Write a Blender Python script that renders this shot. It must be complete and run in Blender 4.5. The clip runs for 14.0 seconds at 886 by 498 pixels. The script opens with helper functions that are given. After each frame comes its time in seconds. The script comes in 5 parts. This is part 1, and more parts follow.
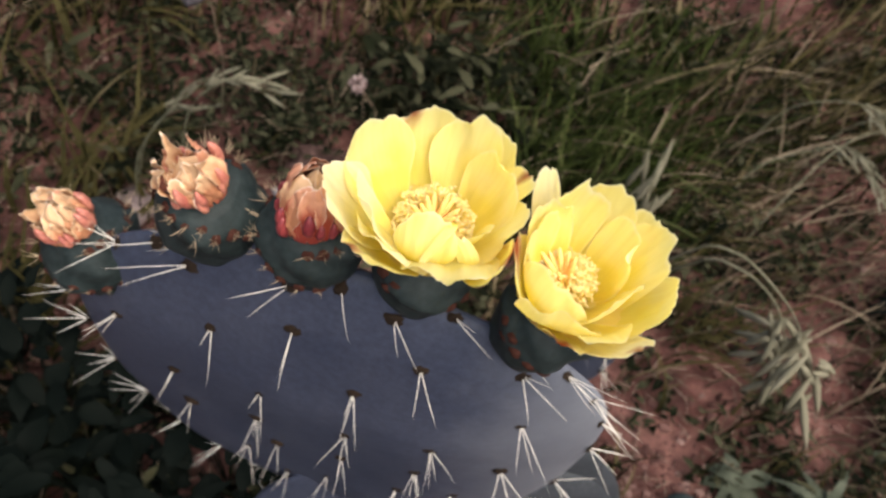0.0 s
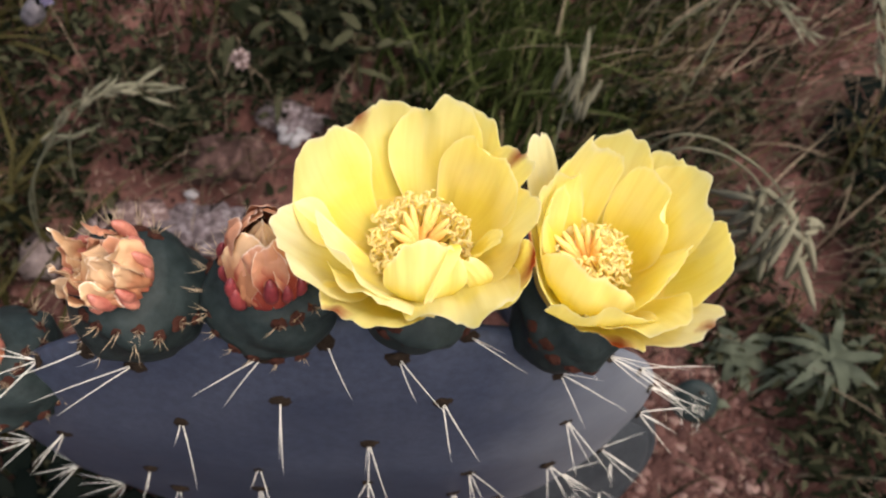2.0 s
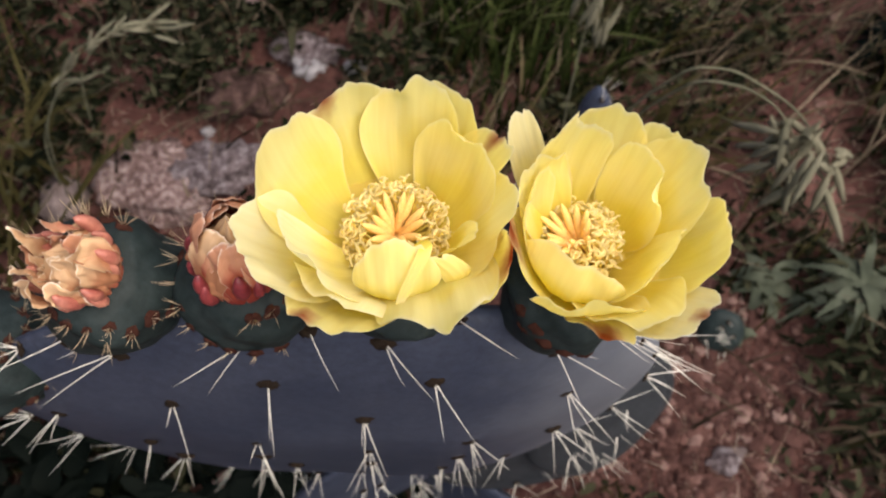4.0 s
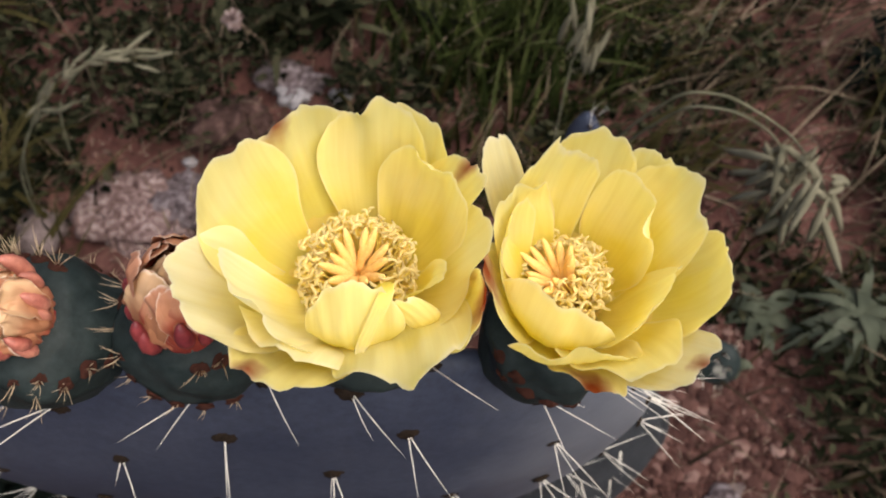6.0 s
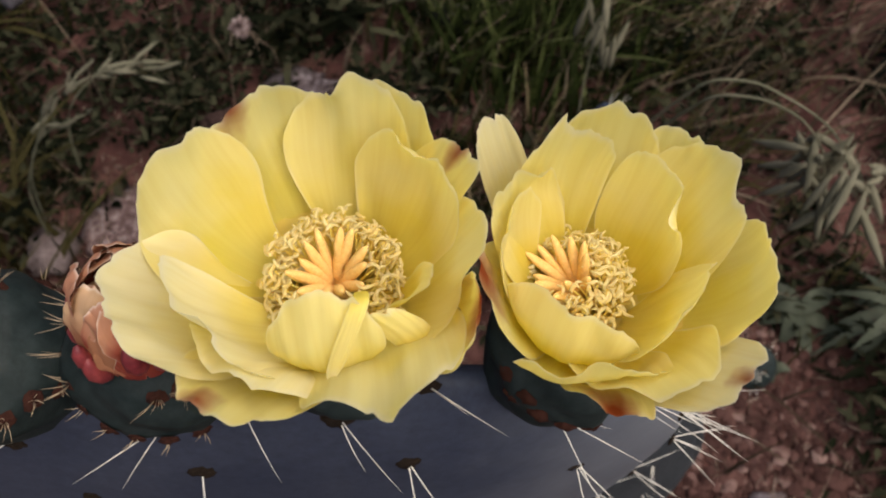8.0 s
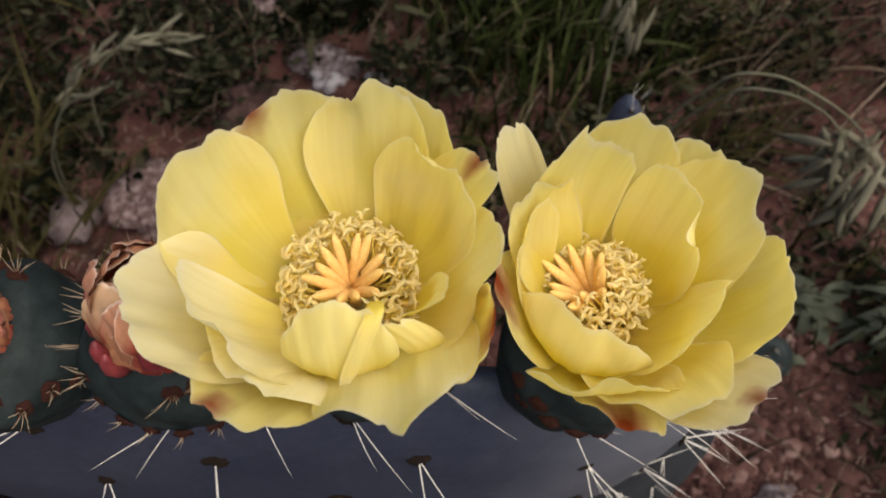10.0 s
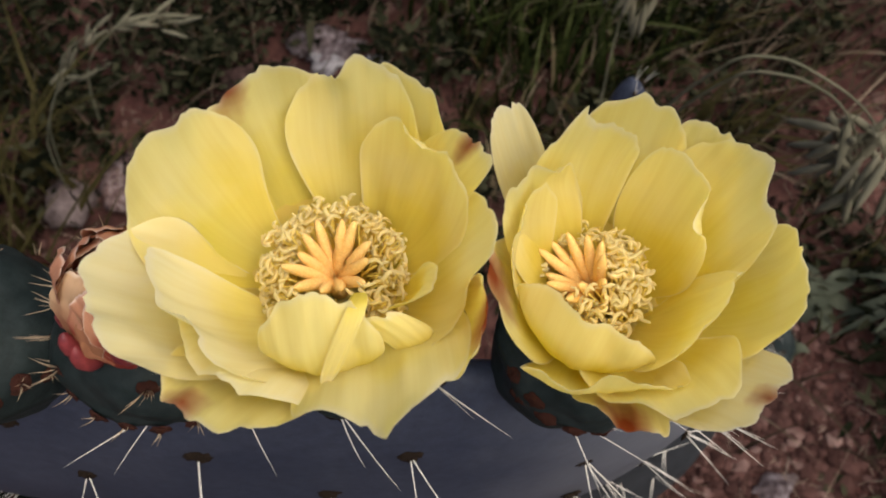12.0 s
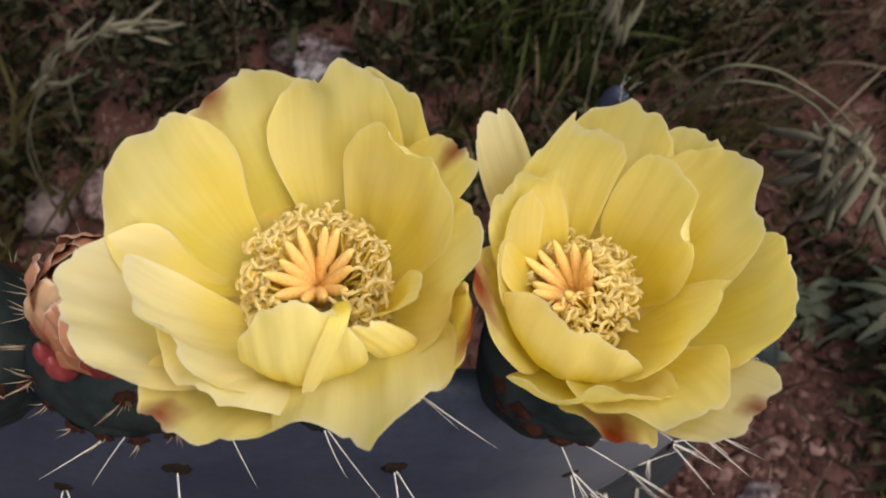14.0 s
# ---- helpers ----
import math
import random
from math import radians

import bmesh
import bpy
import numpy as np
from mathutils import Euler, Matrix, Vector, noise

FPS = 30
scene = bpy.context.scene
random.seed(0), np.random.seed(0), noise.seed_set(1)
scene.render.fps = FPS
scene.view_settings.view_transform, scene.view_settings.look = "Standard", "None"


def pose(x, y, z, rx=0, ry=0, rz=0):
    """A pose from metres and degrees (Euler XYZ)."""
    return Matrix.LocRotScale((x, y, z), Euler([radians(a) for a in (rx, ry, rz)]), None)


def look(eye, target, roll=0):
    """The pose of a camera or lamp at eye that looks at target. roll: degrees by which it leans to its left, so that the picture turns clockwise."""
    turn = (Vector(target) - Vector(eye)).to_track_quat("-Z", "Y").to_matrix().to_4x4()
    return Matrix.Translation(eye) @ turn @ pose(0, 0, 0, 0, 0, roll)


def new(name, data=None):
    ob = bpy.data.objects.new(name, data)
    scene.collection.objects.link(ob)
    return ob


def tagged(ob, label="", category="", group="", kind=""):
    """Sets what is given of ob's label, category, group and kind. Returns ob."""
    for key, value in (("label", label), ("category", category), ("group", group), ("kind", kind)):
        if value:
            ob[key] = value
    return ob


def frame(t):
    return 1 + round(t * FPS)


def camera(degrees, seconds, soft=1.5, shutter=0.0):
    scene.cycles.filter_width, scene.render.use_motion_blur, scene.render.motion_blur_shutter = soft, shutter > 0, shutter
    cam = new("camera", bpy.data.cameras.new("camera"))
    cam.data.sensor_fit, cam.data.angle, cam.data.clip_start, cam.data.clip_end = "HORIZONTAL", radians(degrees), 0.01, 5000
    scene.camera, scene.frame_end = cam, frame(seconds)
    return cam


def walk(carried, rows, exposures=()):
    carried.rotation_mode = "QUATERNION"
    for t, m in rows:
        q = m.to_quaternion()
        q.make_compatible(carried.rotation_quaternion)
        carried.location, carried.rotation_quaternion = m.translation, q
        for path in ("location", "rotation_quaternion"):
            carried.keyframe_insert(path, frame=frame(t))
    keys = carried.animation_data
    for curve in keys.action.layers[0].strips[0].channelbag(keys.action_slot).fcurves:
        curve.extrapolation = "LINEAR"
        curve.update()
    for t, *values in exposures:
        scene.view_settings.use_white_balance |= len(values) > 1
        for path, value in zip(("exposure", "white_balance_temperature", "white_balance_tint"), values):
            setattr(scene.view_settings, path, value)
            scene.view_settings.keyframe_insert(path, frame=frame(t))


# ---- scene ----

# ------------------------------------------------------------ camera
cam = camera(51.0, 14.0, soft=1.9)
cam.data.dof.use_dof, cam.data.dof.focus_distance, cam.data.dof.aperture_fstop = True, 0.22, 31.0
PATH = [
    (0.0, pose(0.0068, -0.1973, 1.1334, 34.67, -7.58, 16.95)),
    (0.5, pose(-0.0379, -0.2134, 1.1193, 36.98, -6.04, 5.30)),
    (1.0, pose(-0.0366, -0.2060, 1.1101, 37.00, -5.22, 1.37)),
    (1.5, pose(-0.0272, -0.1876, 1.1031, 34.88, -2.64, 0.29)),
    (2.0, pose(-0.0234, -0.1340, 1.0885, 31.45, -2.32, 0.83)),
    (2.5, pose(-0.0126, -0.1258, 1.0823, 31.38, -1.66, 0.03)),
    (2.7, pose(-0.0161, -0.1279, 1.0813, 30.45, -0.67, -0.32)),
    (4.8, pose(-0.0020, -0.0962, 1.0874, 26.06, 0.20, 0.88)),
    (5.0, pose(-0.0024, -0.0989, 1.0828, 27.00, 0.19, 0.52)),
    (5.5, pose(-0.0028, -0.1017, 1.0798, 27.44, 0.16, 0.39)),
    (6.0, pose(0.0000, -0.0908, 1.0609, 28.09, -0.00, 0.02)),
    (6.5, pose(0.0000, -0.0820, 1.0410, 28.44, 0.36, -0.02)),
    (7.0, pose(0.0012, -0.0786, 1.0282, 29.49, -0.30, 0.63)),
    (7.5, pose(0.0011, -0.0775, 1.0243, 30.02, -0.77, 1.29)),
    (8.0, pose(0.0081, -0.0749, 1.0275, 28.59, 2.20, -0.68)),
    (8.5, pose(0.0114, -0.0789, 1.0329, 28.94, 2.53, -0.02)),
    (8.7, pose(0.0075, -0.0805, 1.0326, 29.70, 2.00, 0.06)),
    (10.8, pose(0.0123, -0.0619, 1.0282, 25.88, 2.63, 1.81)),
    (11.0, pose(0.0142, -0.0618, 1.0237, 26.14, 2.36, 1.37)),
    (11.5, pose(0.0107, -0.0626, 1.0220, 26.33, 2.54, 1.55)),
    (12.0, pose(0.0105, -0.0620, 1.0201, 26.20, 2.37, 1.69)),
    (12.5, pose(0.0109, -0.0602, 1.0198, 26.58, 1.91, 1.43)),
    (13.0, pose(0.0093, -0.0627, 1.0201, 26.58, 1.83, 1.64)),
    (13.5, pose(0.0097, -0.0630, 1.0188, 26.82, 1.43, 1.67)),
    (14.0, pose(0.0101, -0.0607, 1.0171, 26.71, 1.42, 1.32)),
]
EXPOSURES = [(0.0, 1.05), (1.2, 1.07), (1.7, 1.03), (2.2, 0.83), (2.6, 0.69), (5.0, 0.73), (6.5, 0.58), (7.3, 0.38), (8.5, 0.25), (11.0, 0.23), (14.0, 0.23)]
walk(cam, PATH, EXPOSURES)

# ------------------------------------------------------------ sky and sun
world = bpy.data.worlds.new("sky")
scene.world = world
world.use_nodes = True
wn = world.node_tree.nodes
sky = wn.new("ShaderNodeTexSky")
sky.sky_type, sky.sun_disc = "NISHITA", False
sky.sun_elevation, sky.sun_rotation = radians(62), radians(121)
sky.dust_density, sky.air_density, sky.ozone_density = 6.0, 1.0, 1.0
wn["Background"].inputs["Strength"].default_value = 0.11
world.node_tree.links.new(sky.outputs[0], wn["Background"].inputs["Color"])
sun = new("sun", bpy.data.lights.new("sun", "SUN"))
sun.data.energy, sun.data.angle, sun.data.color = 2.7, radians(90), (1.0, 0.92, 0.82)
sun.matrix_world = look((1.35, -0.8, 3.0), (0, 0, 0))


# ------------------------------------------------------------ material helpers
def material(name, rough=0.7):
    m = bpy.data.materials.new(name)
    m.use_nodes = True
    b = m.node_tree.nodes["Principled BSDF"]
    b.inputs["Roughness"].default_value = rough
    b.inputs["Specular IOR Level"].default_value = 0.5 if rough < 0.5 else 0.15
    return m, m.node_tree.nodes, m.node_tree.links, b


def ramp(nodes, stops):
    r = nodes.new("ShaderNodeValToRGB")
    e = r.color_ramp.elements
    while len(e) < len(stops):
        e.new(0.5)
    for k, (p, c) in enumerate(stops):
        e[k].position, e[k].color = p, (*c, 1)
    return r


def noise_node(nodes, links, scale, detail=5.0, rough=0.6, coord="Object"):
    tc = nodes.new("ShaderNodeTexCoord")
    n = nodes.new("ShaderNodeTexNoise")
    n.inputs["Scale"].default_value, n.inputs["Detail"].default_value = scale, detail
    n.inputs["Roughness"].default_value = rough
    links.new(tc.outputs[coord], n.inputs["Vector"])
    return n


def mixed(nodes, links, fac, a, b, mode="MIX"):
    m = nodes.new("ShaderNodeMix")
    m.data_type, m.blend_type = "RGBA", mode
    for sock, v in ((m.inputs["Factor"], fac), (m.inputs["A"], a), (m.inputs["B"], b)):
        if isinstance(v, (int, float)):
            sock.default_value = v
        elif isinstance(v, tuple):
            sock.default_value = (*v, 1)
        else:
            links.new(v, sock)
    return m.outputs["Result"]


def bumped(nodes, links, bsdf, height, strength, distance):
    b = nodes.new("ShaderNodeBump")
    b.inputs["Strength"].default_value, b.inputs["Distance"].default_value = strength, distance
    links.new(height, b.inputs["Height"])
    links.new(b.outputs["Normal"], bsdf.inputs["Normal"])
    return b


def noisy(name, stops, scale, rough=0.7, bump=0.3, dist=0.002, fine=4.0, coord="Object", sheen=0.0):
    """A surface with two scales of colour variation and fine relief."""
    m, nd, ln, b = material(name, rough)
    n = noise_node(nd, ln, scale, coord=coord)
    n2 = noise_node(nd, ln, scale * fine, 6.0, 0.7, coord=coord)
    r = ramp(nd, stops)
    ln.new(n.outputs["Fac"], r.inputs["Fac"])
    dark = ramp(nd, [(0.3, (0.72, 0.72, 0.72)), (0.7, (1.15, 1.15, 1.15))])
    ln.new(n2.outputs["Fac"], dark.inputs["Fac"])
    ln.new(mixed(nd, ln, 1.0, r.outputs["Color"], dark.outputs["Color"], "MULTIPLY"), b.inputs["Base Color"])
    bumped(nd, ln, b, n2.outputs["Fac"], bump, dist)
    if sheen:
        b.inputs["Sheen Weight"].default_value = sheen
    return m


def leafy(name, stops, scale, translucent=0.3, rough=0.55, random_shade=True):
    """Thin plant tissue: part of the light passes through."""
    m, nd, ln, b = material(name, rough)
    b.inputs["Specular IOR Level"].default_value = 0.02
    n = noise_node(nd, ln, scale)
    r = ramp(nd, stops)
    geo = nd.new("ShaderNodeNewGeometry")
    if random_shade:
        add = nd.new("ShaderNodeMath")
        add.operation = "MULTIPLY_ADD"
        add.inputs[1].default_value, add.inputs[2].default_value = 0.7, -0.15
        ln.new(geo.outputs["Random Per Island"], add.inputs[0])
        s = nd.new("ShaderNodeMath")
        s.operation = "MULTIPLY_ADD"
        s.inputs[1].default_value = 0.55
        ln.new(n.outputs["Fac"], s.inputs[0])
        ln.new(add.outputs[0], s.inputs[2])
        ln.new(s.outputs[0], r.inputs["Fac"])
    else:
        ln.new(n.outputs["Fac"], r.inputs["Fac"])
    ln.new(r.outputs["Color"], b.inputs["Base Color"])
    t = nd.new("ShaderNodeBsdfTranslucent")
    ln.new(r.outputs["Color"], t.inputs["Color"])
    mx = nd.new("ShaderNodeMixShader")
    mx.inputs[0].default_value = translucent
    ln.new(b.outputs[0], mx.inputs[1])
    ln.new(t.outputs[0], mx.inputs[2])
    ln.new(mx.outputs[0], nd["Material Output"].inputs["Surface"])
    return m


def petal_material(name, body, edge, base, tip=None, tip_at=(0.5, 1.0), translucent=0.68, rough=0.5, bleach=0.34, spot=(0.12, 0.29)):
    """Petal: colour runs from base to edge along its own length; outer petals carry a rusty spot at the tip."""
    m, nd, ln, b = material(name, rough)
    uv = nd.new("ShaderNodeUVMap")
    sep = nd.new("ShaderNodeSeparateXYZ")
    ln.new(uv.outputs[0], sep.inputs[0])
    n = noise_node(nd, ln, 65.0, 3.0)
    along = nd.new("ShaderNodeMath")
    along.operation = "MULTIPLY_ADD"
    along.inputs[1].default_value = 0.34
    ln.new(n.outputs["Fac"], along.inputs[0])
    ln.new(sep.outputs["Y"], along.inputs[2])
    r = ramp(nd, [(0.15, base), (0.42, body), (0.70, body), (1.05 / 1.1, edge)])
    ln.new(along.outputs[0], r.inputs["Fac"])
    col = r.outputs["Color"]
    # paler, bleached patches, more on some petals than on others
    blot = noise_node(nd, ln, 34.0, 2.0, 0.5)
    info = nd.new("ShaderNodeObjectInfo")
    lot = nd.new("ShaderNodeMath")
    lot.operation = "MULTIPLY_ADD"
    lot.inputs[1].default_value = 0.22
    ln.new(info.outputs["Random"], lot.inputs[0])
    ln.new(blot.outputs["Fac"], lot.inputs[2])
    pale = ramp(nd, [(0.52, (0, 0, 0)), (0.85, (bleach, bleach, bleach))])
    ln.new(lot.outputs[0], pale.inputs["Fac"])
    col = mixed(nd, ln, pale.outputs["Color"], col, tuple(0.45 * c + 0.55 * w for c, w in zip(edge, (0.95, 0.92, 0.72))))
    # fine veins along the petal
    vm = nd.new("ShaderNodeMapping")
    vm.inputs["Scale"].default_value = (26.0, 1.6, 1.0)
    ln.new(uv.outputs[0], vm.inputs["Vector"])
    vein = nd.new("ShaderNodeTexNoise")
    vein.inputs["Scale"].default_value, vein.inputs["Detail"].default_value = 1.0, 3.0
    ln.new(vm.outputs[0], vein.inputs["Vector"])
    vr = ramp(nd, [(0.3, (0.965, 0.95, 0.90)), (0.65, (1.0, 1.0, 1.03))])
    ln.new(vein.outputs["Fac"], vr.inputs["Fac"])
    col = mixed(nd, ln, 1.0, col, vr.outputs["Color"], "MULTIPLY")
    # bleached thin margin
    mu = nd.new("ShaderNodeMath")
    mu.operation = "MULTIPLY_ADD"
    mu.inputs[1].default_value, mu.inputs[2].default_value = 2.0, -1.0
    ln.new(sep.outputs["X"], mu.inputs[0])
    ab = nd.new("ShaderNodeMath")
    ab.operation = "ABSOLUTE"
    ln.new(mu.outputs[0], ab.inputs[0])
    mx_edge = nd.new("ShaderNodeMath")
    mx_edge.operation = "MAXIMUM"
    ln.new(ab.outputs[0], mx_edge.inputs[0])
    ln.new(sep.outputs["Y"], mx_edge.inputs[1])
    en = nd.new("ShaderNodeMath")
    en.operation = "MULTIPLY_ADD"
    en.inputs[1].default_value = 0.07
    ln.new(n.outputs["Fac"], en.inputs[0])
    ln.new(mx_edge.outputs[0], en.inputs[2])
    er = ramp(nd, [(0.962, (0, 0, 0)), (0.995, (0.75, 0.75, 0.75))])
    en2 = nd.new("ShaderNodeMath")
    en2.operation = "MULTIPLY"
    en2.inputs[1].default_value = 1.0 / 1.04
    ln.new(en.outputs[0], en2.inputs[0])
    ln.new(en2.outputs[0], er.inputs["Fac"])
    col = mixed(nd, ln, er.outputs["Color"], col, tuple(0.35 * c + 0.65 * w for c, w in zip(edge, (0.93, 0.90, 0.78))))
    if tip:
        d = nd.new("ShaderNodeVectorMath")
        d.operation = "DISTANCE"
        ln.new(uv.outputs[0], d.inputs[0])
        d.inputs[1].default_value = (*tip_at, 0)
        a = nd.new("ShaderNodeMath")
        a.operation = "MULTIPLY_ADD"
        a.inputs[1].default_value = 0.25
        ln.new(n.outputs["Fac"], a.inputs[0])
        ln.new(d.outputs["Value"], a.inputs[2])
        tr = ramp(nd, [(spot[0], (1, 1, 1)), (spot[1], (0, 0, 0))])
        ln.new(a.outputs[0], tr.inputs["Fac"])
        col = mixed(nd, ln, tr.outputs["Color"], col, tip)
    ln.new(col, b.inputs["Base Color"])
    bumped(nd, ln, b, vein.outputs["Fac"], 0.10, 0.0006)
    b.inputs["Specular IOR Level"].default_value = 0.2
    t = nd.new("ShaderNodeBsdfTranslucent")
    ln.new(col, t.inputs["Color"])
    mx = nd.new("ShaderNodeMixShader")
    mx.inputs[0].default_value = translucent
    ln.new(b.outputs[0], mx.inputs[1])
    ln.new(t.outputs[0], mx.inputs[2])
    ln.new(mx.outputs[0], nd["Material Output"].inputs["Surface"])
    return m


# ------------------------------------------------------------ materials
YELLOW, PALE, DEEP = (0.925, 0.830, 0.165), (0.945, 0.882, 0.42), (0.915, 0.785, 0.105)
RUST = (0.42, 0.10, 0.03)
M_PETAL = petal_material("yellow_petal", YELLOW, PALE, DEEP)
M_PETAL_RED = petal_material("yellow_petal_rusty_tip", YELLOW, PALE, DEEP, RUST, (0.5, 1.0))
M_PETAL_SIDE = petal_material("yellow_petal_rusty_side", YELLOW, PALE, DEEP, RUST, (0.62, 1.0))
M_PETAL_LOW = petal_material("yellow_petal_rusty_edge", YELLOW, PALE, DEEP, RUST, (0.30, 0.97))
M_PETAL_BLOTCH = petal_material("yellow_petal_rust_blotch", YELLOW, PALE, DEEP, RUST, (0.5, 0.96), spot=(0.20, 0.46))
M_PETAL_PALE = petal_material("bleached_yellow_petal", (0.94, 0.865, 0.31), (0.95, 0.905, 0.60), (0.92, 0.79, 0.13), bleach=0.55)
M_PETAL_PALE_RED = petal_material("bleached_petal_rusty_tip", (0.935, 0.85, 0.25), (0.95, 0.905, 0.60), (0.92, 0.78, 0.11), RUST, (0.58, 0.97), bleach=0.5)
M_WITHER = petal_material("withered_petal", (0.42, 0.185, 0.095), (0.56, 0.36, 0.205), (0.31, 0.055, 0.037), translucent=0.2, rough=0.6, bleach=0.0)
M_WITHER_RED = petal_material("withered_red_petal", (0.36, 0.072, 0.042), (0.54, 0.26, 0.155), (0.19, 0.018, 0.022), translucent=0.2, rough=0.5, bleach=0.0)
M_SCALE = noisy("coral_scale", [(0.3, (0.27, 0.060, 0.048)), (0.7, (0.46, 0.19, 0.13))], 120, 0.45, 0.15, 0.0006)
M_CRIMSON = noisy("dark_crimson_scale", [(0.3, (0.13, 0.014, 0.022)), (0.7, (0.26, 0.045, 0.045))], 120, 0.45, 0.15, 0.0006)
M_STAMEN = leafy("pale_yellow_stamen", [(0.0, (0.96, 0.84, 0.44)), (1.0, (0.98, 0.93, 0.66))], 300, 0.72, 0.6)
M_FILAMENT = leafy("filament", [(0.0, (0.95, 0.80, 0.24)), (1.0, (0.97, 0.88, 0.38))], 300, 0.78, 0.6)
M_STIGMA = noisy("orange_stigma", [(0.3, (0.85, 0.52, 0.15)), (0.7, (0.91, 0.62, 0.24))], 900, 0.7, 0.5, 0.0004)
M_OVARY = noisy("green_fruit_skin", [(0.3, (0.0085, 0.0145, 0.0145)), (0.7, (0.021, 0.029, 0.029))], 70, 0.55, 0.25, 0.0008)
M_AREOLE = noisy("brown_felt", [(0.3, (0.011, 0.008, 0.006)), (0.7, (0.048, 0.030, 0.018))], 900, 0.95, 0.8, 0.001)
M_AREOLE_RED = noisy("rusty_felt", [(0.3, (0.032, 0.012, 0.009)), (0.7, (0.095, 0.032, 0.020))], 900, 0.95, 0.8, 0.001)
M_SPINE = noisy("bone_white_spine", [(0.3, (0.58, 0.54, 0.46)), (0.7, (0.80, 0.77, 0.70))], 150, 0.45, 0.1, 0.0002)
M_GLOCHID = noisy("straw_bristle", [(0.3, (0.30, 0.21, 0.13)), (0.7, (0.52, 0.42, 0.29))], 300, 0.6, 0.1, 0.0002)


def lit_end_pad(name):
    """Blue-grey pad skin, patchily paler towards one end, where side light is painted in."""
    m = noisy(name, [(0.25, (0.026, 0.033, 0.055)), (0.75, (0.047, 0.055, 0.081))], 22, 0.5, 0.12, 0.0006, 12.0)
    nd, ln = m.node_tree.nodes, m.node_tree.links
    b = nd["Principled BSDF"]
    skin = b.inputs["Base Color"].links[0].from_socket
    sep = nd.new("ShaderNodeSeparateXYZ")
    ln.new(nd["Texture Coordinate"].outputs["Object"], sep.inputs[0])
    patch = noise_node(nd, ln, 16.0, 4.0, 0.65)
    add = nd.new("ShaderNodeMath")
    add.operation = "MULTIPLY_ADD"
    add.inputs[1].default_value = 0.06
    ln.new(patch.outputs["Fac"], add.inputs[0])
    ln.new(sep.outputs["X"], add.inputs[2])
    end_light = ramp(nd, [(0.095, (0, 0, 0)), (0.172, (0.62, 0.62, 0.62))])
    ln.new(add.outputs[0], end_light.inputs["Fac"])
    ln.new(mixed(nd, ln, end_light.outputs["Color"], skin, (0.19, 0.20, 0.22)), b.inputs["Base Color"])
    return m


M_PAD = lit_end_pad("blue_green_pad_skin")
# darker pad skin: the shade beneath the upper pad is in the colour
M_SHADEPAD = noisy("shade_darkened_pad_skin", [(0.25, (0.019, 0.022, 0.026)), (0.75, (0.036, 0.040, 0.046))], 30, 0.6, 0.2, 0.0008, 8.0)
M_SOIL = noisy("red_soil", [(0.30, (0.020, 0.0085, 0.0075)), (0.5, (0.090, 0.037, 0.031)), (0.70, (0.235, 0.115, 0.096))], 11, 0.95, 1.0, 0.010, 18.0)
# lowest and highest stops put shadow gaps and highlights into the blade colour
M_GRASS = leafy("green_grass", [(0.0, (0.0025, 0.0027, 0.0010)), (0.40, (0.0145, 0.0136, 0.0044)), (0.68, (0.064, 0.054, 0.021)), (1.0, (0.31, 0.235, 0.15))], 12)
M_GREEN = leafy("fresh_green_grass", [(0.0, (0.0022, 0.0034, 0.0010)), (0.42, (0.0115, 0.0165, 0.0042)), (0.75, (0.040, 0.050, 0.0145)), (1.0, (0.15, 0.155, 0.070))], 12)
M_DRY = leafy("dry_grass", [(0.0, (0.012, 0.009, 0.006)), (0.5, (0.070, 0.052, 0.034)), (1.0, (0.32, 0.25, 0.18))], 14, 0.2)
M_HEAD = leafy("pale_seed_head", [(0.0, (0.045, 0.048, 0.028)), (0.5, (0.125, 0.122, 0.082)), (1.0, (0.30, 0.27, 0.20))], 30, 0.2)
M_LEAF = leafy("grey_green_leaf", [(0.0, (0.012, 0.016, 0.010)), (0.5, (0.056, 0.064, 0.045)), (1.0, (0.19, 0.20, 0.15))], 25, 0.2)
# near-black leaf tones: the shade around these weeds is put into the colour
M_SHADELEAF = leafy("shade_darkened_leaf", [(0.0, (0.0012, 0.0018, 0.0015)), (0.5, (0.0025, 0.0038, 0.003)), (1.0, (0.007, 0.0095, 0.0075))], 20, 0.15)
# near-black lower stops carry the shadow between weeds in the leaf colour
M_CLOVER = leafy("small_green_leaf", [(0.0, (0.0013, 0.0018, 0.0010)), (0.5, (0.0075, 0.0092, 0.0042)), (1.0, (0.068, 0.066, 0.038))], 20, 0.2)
M_ROCK = noisy("pale_pink_rock", [(0.32, (0.045, 0.024, 0.021)), (0.5, (0.17, 0.110, 0.102)), (0.68, (0.36, 0.285, 0.275))], 110, 0.95, 0.8, 0.004, 7.0)
M_WOOD = noisy("weathered_grey_stone", [(0.32, (0.03, 0.020, 0.021)), (0.5, (0.115, 0.088, 0.092)), (0.68, (0.26, 0.225, 0.24))], 110, 0.95, 0.8, 0.004, 7.0)
M_BROWN = noisy("red_brown_clod", [(0.3, (0.022, 0.012, 0.010)), (0.5, (0.062, 0.034, 0.029)), (0.7, (0.14, 0.085, 0.075))], 70, 0.95, 1.0, 0.006, 5.0)
